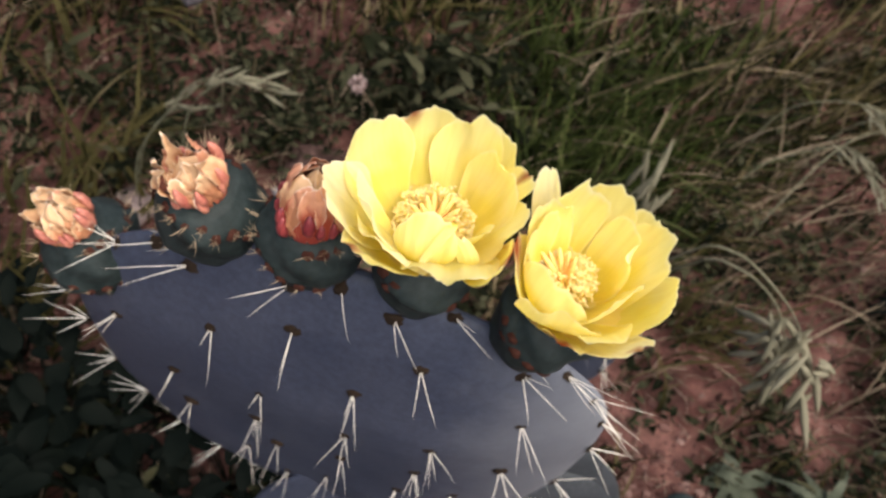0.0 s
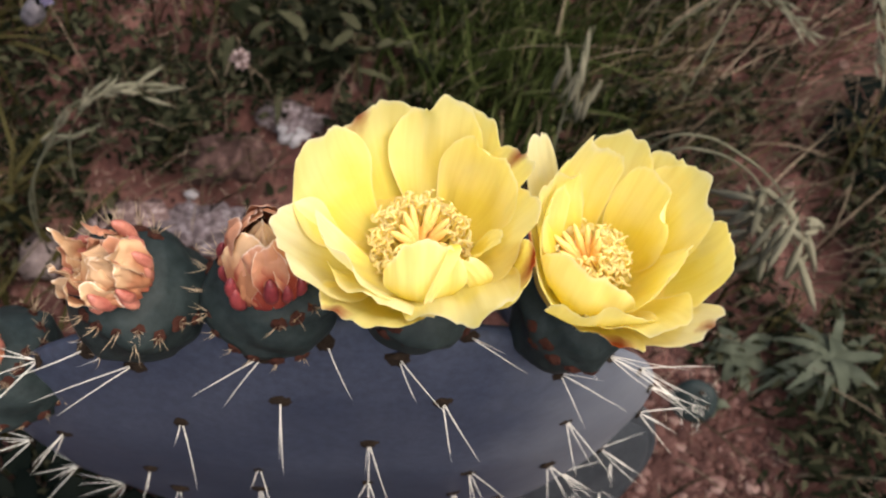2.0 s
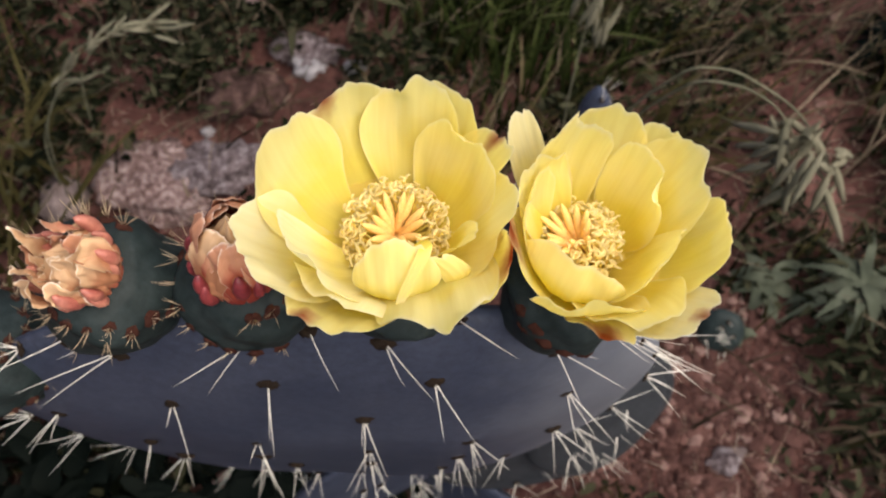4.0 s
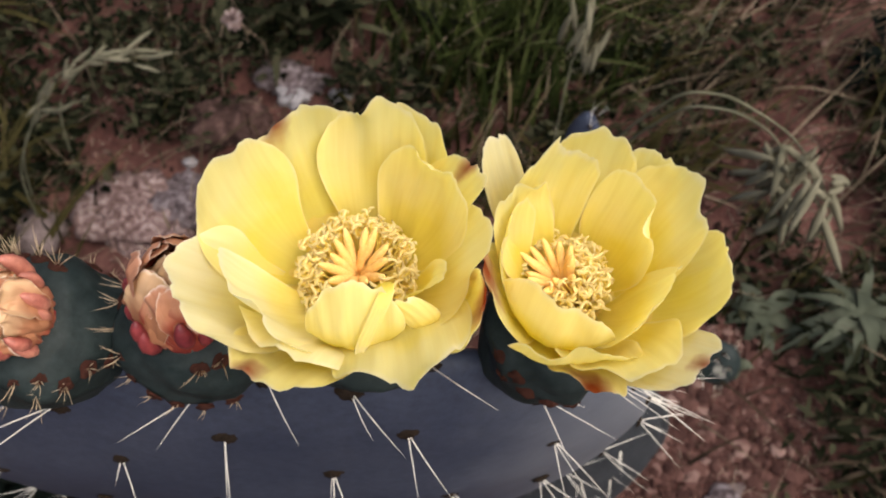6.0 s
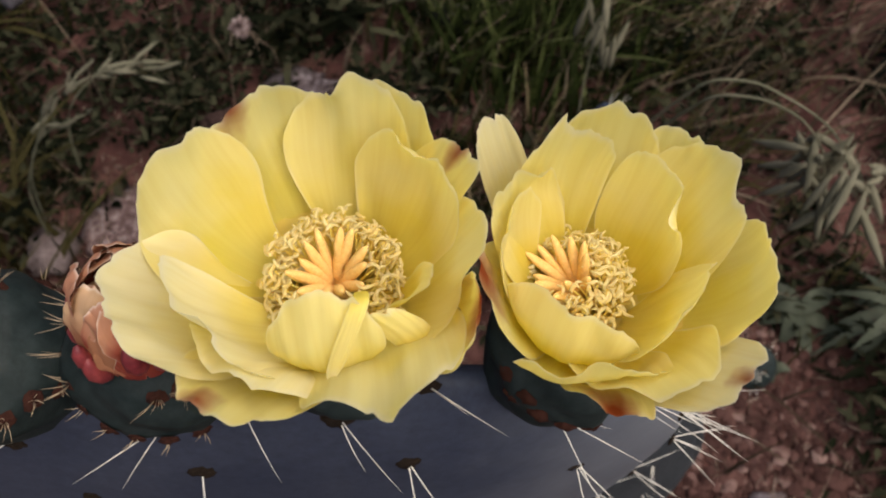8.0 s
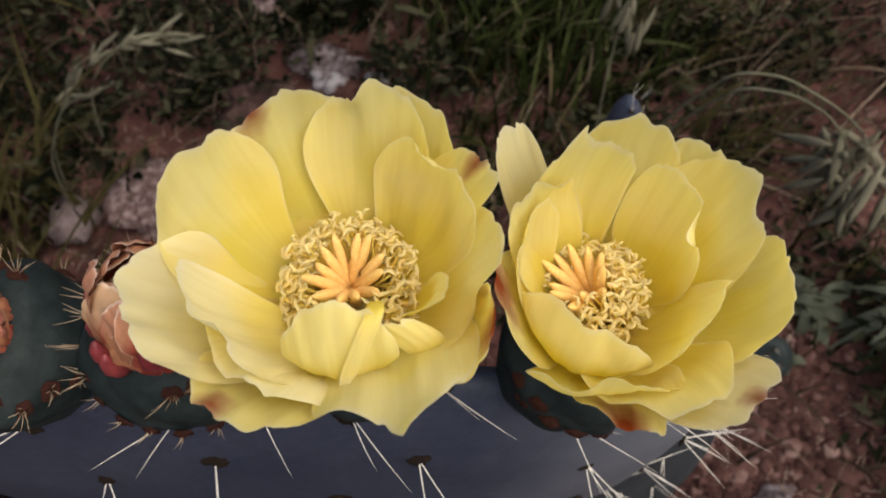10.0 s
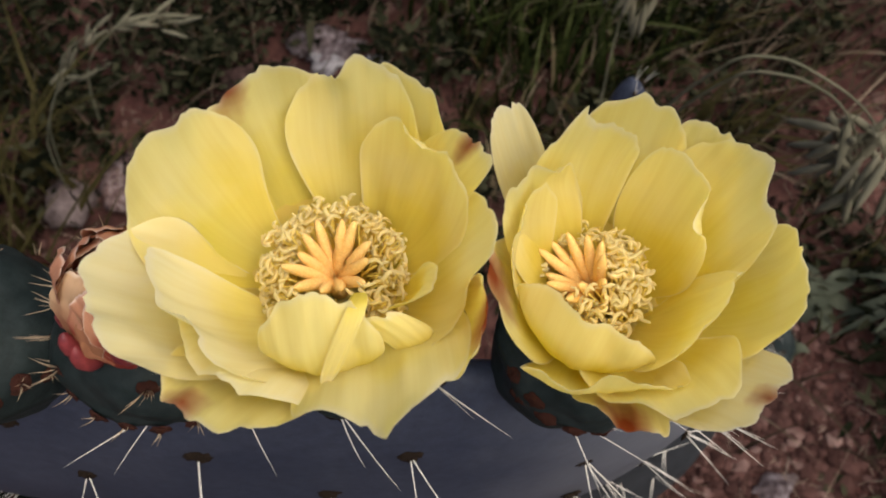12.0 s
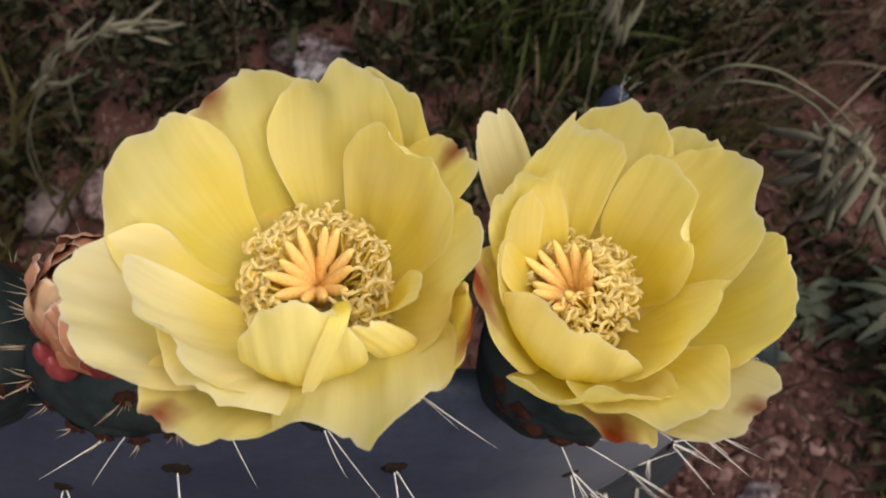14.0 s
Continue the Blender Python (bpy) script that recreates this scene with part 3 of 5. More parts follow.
def petal_mesh(tip, width, belly=(0.60, 0.25), cup=0.35, curl=0.0, twist=0.0, ruffle=0.06, point=0.0, seed=0, lean=0.0, blunt=2.8, root=0.55, thick=0.028, skew=0.0, full=0.62, notch=1.0, crumple=0.0, lip=None, point_at=0.0):
    """A petal in the flower's frame, lengths in centimetres. tip: its end; belly: where along the way out and up its back
    is rounded; cup: how far the margins come in; curl: the end rolls out (+) or in (-); lean: sideways sway."""
    rows, cols = 28, 41
    tip = np.array(tip, float)
    out = unit((tip[0], tip[1], 0))
    side = np.array([-out[1], out[0], 0])
    reach = math.hypot(tip[0], tip[1])
    p0 = out * root
    p1 = out * (reach * belly[0]) + np.array([0, 0, tip[2] * belly[1]]) + side * lean
    p2 = tip
    rng = random.Random(seed * 7 + 1)
    ph = [rng.uniform(0, 6.28) for _ in range(4)]
    length = np.linalg.norm(p1 - p0) * 0.5 + np.linalg.norm(p2 - p1) * 0.5 + np.linalg.norm(p2 - p0) * 0.5
    top, nor, uvs = [], [], []
    for i in range(rows):
        v = i / (rows - 1)
        for j in range(cols):
            u = math.sin(0.5 * math.pi * (2 * j / (cols - 1) - 1))
            e = abs(u)
            end = full + (1 - full) * max(0.0, 1 - e ** blunt) ** (1 / blunt)
            end *= 1 + 0.035 * noise.noise(Vector((u * 2.2 + seed, seed * 1.3, 0.5))) + 0.016 * noise.noise(Vector((u * 9 + seed, 2.1, seed)))
            end -= 0.024 * notch * max(0.0, math.sin(ph[3] + 5.5 * u)) ** 6 + 0.009 * notch * abs(noise.noise(Vector((u * 17 + seed, 4.4, seed)))) + 0.007 * notch * noise.noise(Vector((u * 34 + seed, 1.4, seed)))
            if point:
                end += point / length * max(0.0, 1 - abs(u - point_at) * 2.8) ** 1.2
            s = v * end
            c = (1 - s) ** 2 * p0 + 2 * s * (1 - s) * p1 + s * s * p2
            t = unit(2 * (1 - s) * (p1 - p0) + 2 * s * (p2 - p1))
            n = unit(np.cross(t, side))
            tw = radians(twist) * s
            a, n = math.cos(tw) * side + math.sin(tw) * n, math.cos(tw) * n - math.sin(tw) * side
            q = min(1.0, s / full)
            w = (0.20 + 0.80 * (q * q * (3 - 2 * q)) ** 0.85) * width / 2
            roll = curl * max(0.0, (min(s, 1.0) - 0.70) / 0.30) ** 2 * length * 0.12
            edge = s ** 2 * e * e
            rf = ruffle * width * (math.sin(ph[0] + 4.6 * u + 5 * s) * edge + 0.6 * math.sin(ph[1] + 9 * s + 2.0 * u) * edge)
            rf += ruffle * 0.35 * width * math.sin(ph[2] + 6 * u) * s ** 4
            rf += 0.013 * width * math.sin(ph[3] + 13 * u + 2 * s + 2 * noise.noise(Vector((u * 3, s * 2, seed)))) * s * (1 - 0.4 * s)
            rf += 0.045 * width * noise.noise(Vector((u * 2.5, s * 3.0, seed * 1.7))) * s + 0.018 * width * noise.noise(Vector((u * 7, s * 6.0, seed * 2.3))) * s * s
            lift = cup * (w * u) ** 2 / (0.25 * width + 0.05) * (1 - 0.35 * s)
            p = c + a * (w * u) + n * (lift + rf - roll)
            p = p + t * (skew * w * u * s)
            if lip:
                k = math.exp(-((u - lip[0]) / lip[1]) ** 2) * max(0.0, (v - 0.80) / 0.20) ** 2
                p = p + n * (lip[2] * k) - t * (0.7 * lip[2] * k * k)
            if crumple:
                p = p + crumple * s * np.array(noise.noise_vector(Vector(p * 1.6 + seed)) + 0.6 * noise.noise_vector(Vector(p * 4.0 - seed)))
            top.append(p)
            nor.append(n)
            uvs.append((0.5 + 0.5 * u, v))
    top, nor = np.array(top) / 100, np.array(nor)
    n_v = rows * cols
    gap = np.array([(thick / 100) * (0.25 + 0.75 * (1 - abs(2 * q[0] - 1) ** 4) * (1 - q[1] ** 6)) for q in uvs])
    verts = list(top) + list(top - nor * gap[:, None])
    faces = sheet_faces(rows, cols) + sheet_faces(rows, cols, n_v, False, True)
    return verts, faces, uvs + uvs


def stamen_shape(seed):
    """One stamen, a unit high: a thin filament and a curled anther."""
    rng = random.Random(seed)
    bow = rng.uniform(-0.12, 0.12)
    fv, ff = tube([(0, 0, 0), (bow, 0.04, 0.5), (0, 0, 1.0)], [0.013, 0.012, 0.010], 4)
    d = unit((rng.uniform(-1, 1), rng.uniform(-1, 1), rng.uniform(-0.3, 0.8)))
    c = unit(np.cross(d, (rng.uniform(-1, 1), rng.uniform(-1, 1), rng.uniform(-1, 1))))
    g = np.cross(d, c)
    ln, lift, b2 = rng.uniform(0.11, 0.19), rng.uniform(0.02, 0.07), rng.uniform(-0.03, 0.03)
    pts = [np.array([0, 0, 1.0]) + d * ln * (t - 0.35) + c * lift * (1 - (2 * t - 1) ** 2) + g * b2 * math.sin(6.28 * t) for t in (0, 0.2, 0.4, 0.6, 0.8, 1.0)]
    av, af = tube(pts, [0.010, 0.018, 0.021, 0.021, 0.018, 0.009], 5)
    return fv, ff, av, af


STAMENS = []
for q in range(14):
    fv, ff, av, af = stamen_shape(q)
    me = mesh_of("stamen", fv + av, ff + [tuple(len(fv) + i for i in f) for f in af], M_FILAMENT)
    me.materials.append(M_STAMEN)
    me.polygons.foreach_set("material_index", [0] * len(ff) + [1] * len(af))
    STAMENS.append((me, fv, ff, av, af))


def stamens(owner, axis_m, ring_in, ring_out, count, height, seed):
    """Stamens in a ring round the stigma; past the first ones the rest is joined."""
    rng = random.Random(seed)
    fil, ant = Bag(), Bag()
    for k in range(count):
        w = rng.uniform(0, 2 * math.pi)
        r = ring_in + (ring_out - ring_in) * math.sqrt(rng.uniform(0, 1))
        h = height * (1.0 - 0.30 * (r / ring_out) ** 2) * rng.uniform(0.62, 1.16)
        b = np.array([0.45 * r * math.cos(w), 0.45 * r * math.sin(w), 0.1]) / 100
        e = np.array([r * math.cos(w), r * math.sin(w), h]) / 100
        m = aim(b, e - b, float(np.linalg.norm(e - b)), rng.uniform(0, 360), (0.0215, 0.0215, float(np.linalg.norm(e - b))))
        me, fv, ff, av, af = rng.choice(STAMENS)
        if k < 250:
            part("stamen", me, owner, "", axis_m @ m)
        else:
            fil.add([np.array(m @ Vector(v)) for v in fv], ff)
            ant.add([np.array(m @ Vector(v)) for v in av], af)
    tagged(part("filament_mass", mesh_of("filament_mass", fil.v, fil.f, M_FILAMENT), owner, "", axis_m), kind="stuff")
    tagged(part("anther_mass", mesh_of("anther_mass", ant.v, ant.f, M_STAMEN), owner, "", axis_m), kind="stuff")


def stigma(owner, axis_m, count, r, height, seed):
    """Thick orange lobes that stand up and apart round a short style."""
    rng = random.Random(seed)
    for k in range(count):
        w = 2 * math.pi * (k + rng.uniform(-0.25, 0.25)) / count
        o = np.array([math.cos(w), math.sin(w), 0])
        out, rise = r * rng.uniform(0.7, 1.1), height * rng.uniform(0.62, 0.8)
        pts = [(o * (0.10 + out * t ** 1.1) + np.array([0, 0, height * 0.38 + rise * t ** 0.9])) / 100 for t in (0, 0.2, 0.45, 0.7, 0.9, 1.0)]
        v, f = tube(pts, [0.00124 * q for q in (0.8, 1.0, 1.12, 1.0, 0.7, 0.2)], 9)
        part("stigma_lobe", mesh_of("stigma_lobe", v, f, M_STIGMA), owner, "", axis_m)
    v, f = tube([(0, 0, 0), (0, 0, height * 0.0045)], [0.0024, 0.0020], 10)
    part("style", mesh_of("style", v, f, M_STIGMA), owner, "", axis_m)


def flower(base, foot, r0, r1, seed, label, petals, st):
    """An open flower: a green fruit, its petals, stamens and stigma. base: where the petals join, in centimetres."""
    ob, m = ovary("flower", foot, base, r0, r1, seed, label, False)
    world_to = m.inverted() @ Matrix.Translation(Vector(np.array(base) / 100 - CACTUS_AT))
    for k, (mat, kw) in enumerate(petals):
        shell = dict(belly=(0.96 - 0.03 * k, 0.07 + 0.014 * k), cup=0.13 + 0.006 * k)
        v, f, uv = petal_mesh(seed=seed + k, **(shell | kw))
        part("petal", mesh_of("petal", v, f, mat, True, uv), ob, "", world_to)
    turn = np.linspace(0, 2 * math.pi, 33)[:-1]
    cup = [(r * math.cos(w), r * math.sin(w), z) for r, z in ((0.023, 0.0075), (0.016, 0.0045), (0.008, 0.0025), (0.001, 0.002)) for w in turn]
    part("nectar_cup", mesh_of("nectar_cup", cup, sheet_faces(4, 32, 0, True), M_FILAMENT), ob, "", world_to)
    lean, ring_in, ring_out, count, height, lobes = st
    ax = world_to @ aim((0, 0, 0), lean, 1.0)
    stamens(ob, ax, ring_in, ring_out, count, height, seed)
    stigma(ob, ax, lobes, 0.80, height * 1.02, seed)
    return ob


Y, R, S, L, B, W, P = M_PETAL, M_PETAL_RED, M_PETAL_SIDE, M_PETAL_LOW, M_PETAL_BLOTCH, M_PETAL_PALE, M_PETAL_PALE_RED
# from the outermost petal to the innermost
LEFT_PETALS = [
    (S, dict(tip=(-1.69, 3.05, 4.02), width=3.39, belly=(0.94, 0.08), cup=0.09, curl=-0.15, twist=-4.5, lean=0.08, skew=-0.25, full=0.63, blunt=3.13)),
    (Y, dict(tip=(1.72, 3.17, 3.95), width=2.70, belly=(0.92, 0.08), cup=0.18, curl=-0.01, twist=-12.8, lean=-0.01, skew=-0.03, full=0.62, blunt=2.64)),
    (R, dict(tip=(2.95, 1.67, 3.75), width=1.77, belly=(0.74, 0.17), cup=0.19, curl=0.20, twist=9.8, lean=0.75, skew=-0.41, full=0.62, blunt=3.19)),
    (B, dict(tip=(3.32, -1.85, 3.44), width=2.26, belly=(0.95, 0.12), cup=0.15, curl=-0.05, twist=23.3, lean=0.22, skew=-0.11, full=0.64, blunt=3.01)),
    (L, dict(tip=(-1.61, -3.52, 3.29), width=3.02, belly=(0.81, 0.14), cup=0.19, curl=0.70, twist=6.8, lean=-0.13, skew=-0.16, full=0.61, blunt=3.03)),
    (W, dict(tip=(-3.90, -1.68, 3.99), width=3.59, belly=(0.80, 0.16), cup=0.25, curl=0.24, twist=-4.0, lean=-0.03, skew=0.17, full=0.64, blunt=2.90)),
    (Y, dict(tip=(1.45, -3.53, 3.31), width=3.71, belly=(0.39, 0.24), cup=0.07, curl=0.33, twist=-4.9, lean=0.77, skew=-0.15, full=0.67, blunt=3.37, point=0.70, point_at=0.10)),
    (Y, dict(tip=(0.63, 3.34, 4.14), width=3.07, belly=(0.86, 0.24), cup=0.25, curl=-0.03, twist=-6.0, lean=0.03, skew=-0.21, full=0.72, blunt=2.22, point=0.20, lip=(0.22, 0.12, 0.3))),
    (Y, dict(tip=(-3.43, 1.51, 3.98), width=3.40, belly=(0.90, 0.20), cup=0.32, curl=-0.00, twist=-9.6, lean=0.47, skew=-0.09, full=0.72, blunt=2.50, ruffle=0.04)),
    (W, dict(tip=(-1.24, -3.13, 3.59), width=3.52, belly=(0.69, 0.22), cup=0.06, curl=0.61, twist=0.2, lean=-0.30, skew=-0.12, full=0.76, blunt=1.20, ruffle=0.1, notch=1.4)),
    (Y, dict(tip=(3.47, -0.23, 3.87), width=3.71, belly=(0.71, 0.21), cup=0.10, curl=0.04, twist=-2.2, lean=-0.08, skew=0.04, full=0.64, blunt=1.20)),
    (Y, dict(tip=(2.34, 1.86, 3.98), width=3.03, belly=(0.72, 0.23), cup=0.14, curl=-0.01, twist=8.8, lean=-0.15, skew=0.01, full=0.68, blunt=2.00, lip=(0.05, 0.45, 0.45))),
    (W, dict(tip=(-2.48, -2.22, 3.94), width=3.03, belly=(0.64, 0.18), cup=0.22, curl=-0.27, twist=-1.3, lean=0.71, skew=-0.22, full=0.81, blunt=3.46, ruffle=0.09, notch=1.3)),
    (Y, dict(tip=(1.16, -1.69, 3.14), width=0.85, belly=(1.90, 0.50), cup=0.21, curl=0.48, twist=-11.4, lean=1.05, skew=-0.19, full=0.68, blunt=3.16)),
    (Y, dict(tip=(0.17, -1.80, 4.12), width=2.42, belly=(2.20, 0.50), cup=0.20, curl=0.05, twist=-5.8, lean=-0.11, skew=0.06, full=0.69, blunt=2.51)),
    (Y, dict(tip=(2.10, -1.30, 3.79), width=1.06, belly=(0.89, 0.33), cup=0.35, curl=0.58, twist=0.9, lean=0.53, skew=0.06, full=0.65, blunt=2.61)),
    (Y, dict(tip=(0.25, -2.95, 2.40), width=0.40, belly=(0.64, 2.70), cup=-0.20, curl=0.00, twist=0.0, lean=1.70, skew=0.00, full=0.80, blunt=2.80, notch=0.3)),
]
RIGHT_PETALS = [
    (Y, dict(tip=(0.42, 3.38, 4.26), width=2.97, belly=(0.91, 0.05), cup=0.11, curl=-0.28, twist=2.4, lean=0.31, skew=0.11, full=0.61, blunt=2.58, point=0.35)),
    (Y, dict(tip=(2.18, 2.80, 3.71), width=2.55, belly=(0.92, 0.07), cup=0.16, curl=0.14, twist=0.9, lean=-0.08, skew=-0.02, full=0.61, blunt=2.43)),
    (W, dict(tip=(-2.54, 2.70, 4.58), width=1.46, belly=(0.87, 0.11), cup=0.13, curl=0.15, twist=0.3, lean=-0.29, skew=0.11, full=0.63, blunt=3.33)),
    (B, dict(tip=(-2.71, -0.75, 4.10), width=2.61, belly=(0.88, 0.10), cup=0.16, curl=0.18, twist=-11.1, lean=0.19, skew=0.04, full=0.62, blunt=2.77)),
    (P, dict(tip=(2.49, -3.09, 3.14), width=2.74, belly=(0.83, 0.16), cup=0.09, curl=0.36, twist=1.9, lean=0.24, skew=-0.08, full=0.66, blunt=3.27)),
    (B, dict(tip=(0.05, -3.31, 2.71), width=2.05, belly=(0.76, 0.14), cup=0.11, curl=0.67, twist=-13.6, lean=-0.25, skew=-0.02, full=0.62, blunt=2.52, point=0.40, point_at=0.80)),
    (Y, dict(tip=(3.85, -0.35, 3.47), width=3.17, belly=(0.86, 0.18), cup=0.14, curl=-0.23, twist=-4.5, lean=-0.07, skew=-0.11, full=0.64, blunt=2.69)),
    (Y, dict(tip=(2.99, 1.79, 3.75), width=3.27, belly=(0.61, 0.15), cup=0.20, curl=0.01, twist=-5.3, lean=0.23, skew=0.17, full=0.65, blunt=2.46, point=0.20)),
    (Y, dict(tip=(-0.22, -3.17, 3.24), width=3.64, belly=(0.74, 0.17), cup=0.17, curl=-0.52, twist=5.6, lean=-0.40, skew=-0.28, full=0.64, blunt=3.32, point=0.25)),
    (Y, dict(tip=(1.09, -3.15, 3.29), width=3.40, belly=(0.69, 0.21), cup=0.24, curl=0.54, twist=-4.1, lean=0.21, skew=0.02, full=0.63, blunt=2.60)),
    (Y, dict(tip=(-0.61, 2.73, 4.50), width=2.27, belly=(0.76, 0.15), cup=0.30, curl=-0.48, twist=-7.9, lean=1.14, skew=0.06, full=0.86, blunt=2.72, point=0.45, point_at=0.40)),
    (Y, dict(tip=(-2.21, 1.33, 4.64), width=2.33, belly=(0.73, 0.23), cup=0.20, curl=-0.28, twist=-6.3, lean=0.18, skew=0.09, full=0.67, blunt=3.40, lip=(-0.5, 0.4, 0.35))),
    (Y, dict(tip=(1.72, 1.62, 3.96), width=2.63, belly=(0.60, 0.24), cup=0.16, curl=-0.11, twist=-15.1, lean=0.08, skew=0.18, full=0.62, blunt=3.09, lip=(-0.62, 0.22, 0.45))),
    (Y, dict(tip=(2.00, -1.41, 3.99), width=2.76, belly=(0.65, 0.22), cup=0.09, curl=-0.34, twist=4.2, lean=-0.30, skew=-0.02, full=0.61, blunt=2.59)),
    (Y, dict(tip=(-0.81, -1.28, 3.17), width=3.41, belly=(2.20, 0.45), cup=0.36, curl=0.27, twist=2.5, lean=-0.04, skew=0.04, full=0.74, blunt=3.35)),
    (Y, dict(tip=(-2.15, 0.66, 4.27), width=1.92, belly=(1.08, 0.21), cup=0.31, curl=-0.15, twist=-10.5, lean=0.66, skew=-0.25, full=0.78, blunt=2.84)),
]
flower((-2.3, 2.1, 82.8), (-2.5, 2.3, 79.2), 1.8, 2.25, 5, "large wide-open yellow flower on a green fruit", LEFT_PETALS, ((0.02, -0.06, 1.0), 0.72, 1.62, 440, 1.95, 12))
flower((3.9, 2.5, 80.9), (2.8, 2.2, 77.5), 1.7, 2.25, 6, "cupped yellow flower leaning outwards on a green fruit", RIGHT_PETALS, ((-0.44, 0.12, 1.0), 0.62, 1.45, 420, 2.2, 11))


def crumple_mesh(radius, length, seed, mat):
    """The closed, shrunken heart of a spent flower, folded lengthwise."""
    rows, seg = 26, 44
    verts, uvs = [], []
    for i in range(rows):
        t = i / (rows - 1)
        r0 = radius * (0.80 + 0.30 * math.sin(math.pi * min(1, t * 1.25)) - 0.62 * t ** 2.2) * (1 - t ** 8)
        for j in range(seg):
            w = 2 * math.pi * j / seg
            p = (math.cos(w), math.sin(w), 1.6 * t)
            fold = 0.16 * math.sin(7 * w + 5 * t + 3 * wobble(p, 1.3, seed)) + 0.22 * wobble(p, 2.6, seed + 3) + 0.10 * wobble(p, 6.5, seed + 5)
            r = r0 * (1 + fold)
            verts.append((r * p[0], r * p[1], length * t * (1 + 0.10 * wobble(p, 2.0, seed + 8))))
            uvs.append((j / seg, t))
    faces = sheet_faces(rows, seg, 0, True)
    faces.append(tuple(range(seg))[::-1])
    return mesh_of("crumpled_heart", verts, faces, mat, True, uvs)


def withered(foot, top, radius, length, sway, red, seed, label, closed=False):
    """A spent flower: crumpled petals closed over a green fruit, coral scales round its foot."""
    rng = random.Random(seed)
    ob, m = ovary("withered_flower", foot, top, 1.7, 2.28, seed, label)
    at = m.inverted() @ Matrix.Translation(Vector(np.array(top) / 100 - CACTUS_AT)) @ aim((0, 0, 0), sway, 1.0) @ pose(0, 0, -0.004)
    part("crumpled_heart", crumple_mesh(radius * 0.0088, length * (0.0096 if closed else 0.0092), seed, M_WITHER), ob, "", at)
    for k in range(26):
        w = 2.4 * k
        q = radius * rng.uniform(0.2, 0.95)
        tip = (q * math.cos(w), q * math.sin(w), length * rng.uniform(0.6, 1.12))
        if closed:
            if k > 14:
                continue
            g = rng.uniform(0.30, 0.55) * radius
            tip = (g * math.cos(w), g * math.sin(w), length * rng.uniform(0.80, 1.0))
            v, f, uv = petal_mesh(tip=tip, width=rng.uniform(0.8, 1.2) * radius, belly=(radius * rng.uniform(1.0, 1.2) / g, 0.62), cup=0.15, curl=-0.2, twist=rng.uniform(-15, 15), ruffle=0.08,
                                  crumple=0.10, seed=seed * 3 + k, root=radius * 0.85, lean=rng.uniform(-0.2, 0.2), blunt=2.0)
            part("withered_petal", mesh_of("withered_petal", v, f, M_WITHER_RED if rng.random() < red else M_WITHER, True, uv), ob, "", at)
            continue
        v, f, uv = petal_mesh(tip=tip, width=rng.uniform(0.45, 0.9) * radius, belly=(radius * rng.uniform(0.95, 1.3) / q, rng.uniform(0.35, 0.7)), cup=rng.uniform(-0.4, 1.0), curl=rng.uniform(-1.6, 1.2),
                              twist=rng.uniform(-40, 40), ruffle=rng.uniform(0.12, 0.24), crumple=0.22, seed=seed * 3 + k, root=radius * 0.8, lean=rng.uniform(-0.5, 0.5), blunt=2.0)
        part("withered_petal", mesh_of("withered_petal", v, f, M_WITHER_RED if rng.random() < red else M_WITHER, True, uv), ob, "", at)
    for k in range(13):
        w = 2 * math.pi * k / 13 + rng.uniform(-0.2, 0.2)
        h, r = rng.uniform(0.0, 0.25) * length, radius * rng.uniform(0.80, 0.95)
        o = np.array([math.cos(w), math.sin(w), 0])
        b = o * r + np.array([0, 0, h])
        d = unit(o * 0.15 + np.array([0, 0, 1.0]))
        k2 = rng.uniform(0.7, 1.15)
        pts = [(b + d * t * 1.25 * k2 + o * 0.14 * math.sin(math.pi * t)) / 100 for t in (0, 0.2, 0.45, 0.7, 0.9, 1.0)]
        v, f = tube(pts, [k2 * q for q in (0.0016, 0.0023, 0.0024, 0.0020, 0.0012, 0.0003)], 9)
        part("fleshy_scale", mesh_of("fleshy_scale", v, f, M_CRIMSON if closed else M_SCALE), ob, "", at)
    return ob


withered((-17.8, 2.2, 71.6), (-19.0, 1.5, 75.6), 1.15, 2.5, (-0.55, -0.2, 1), 0.1, 41, "withered peach-coloured flower on a green fruit at the pad's edge")
withered((-11.8, 2.3, 77.9), (-12.0, 1.6, 82.0), 1.2, 2.6, (-0.40, -0.15, 1), 0.1, 42, "shrivelled peach flower with coral scales on a green fruit")
withered((-7.0, 2.3, 78.7), (-7.2, 1.7, 82.2), 1.35, 3.5, (0.05, 0.05, 1), 0.95, 43, "closed rust-red spent flower on a green fruit", True)


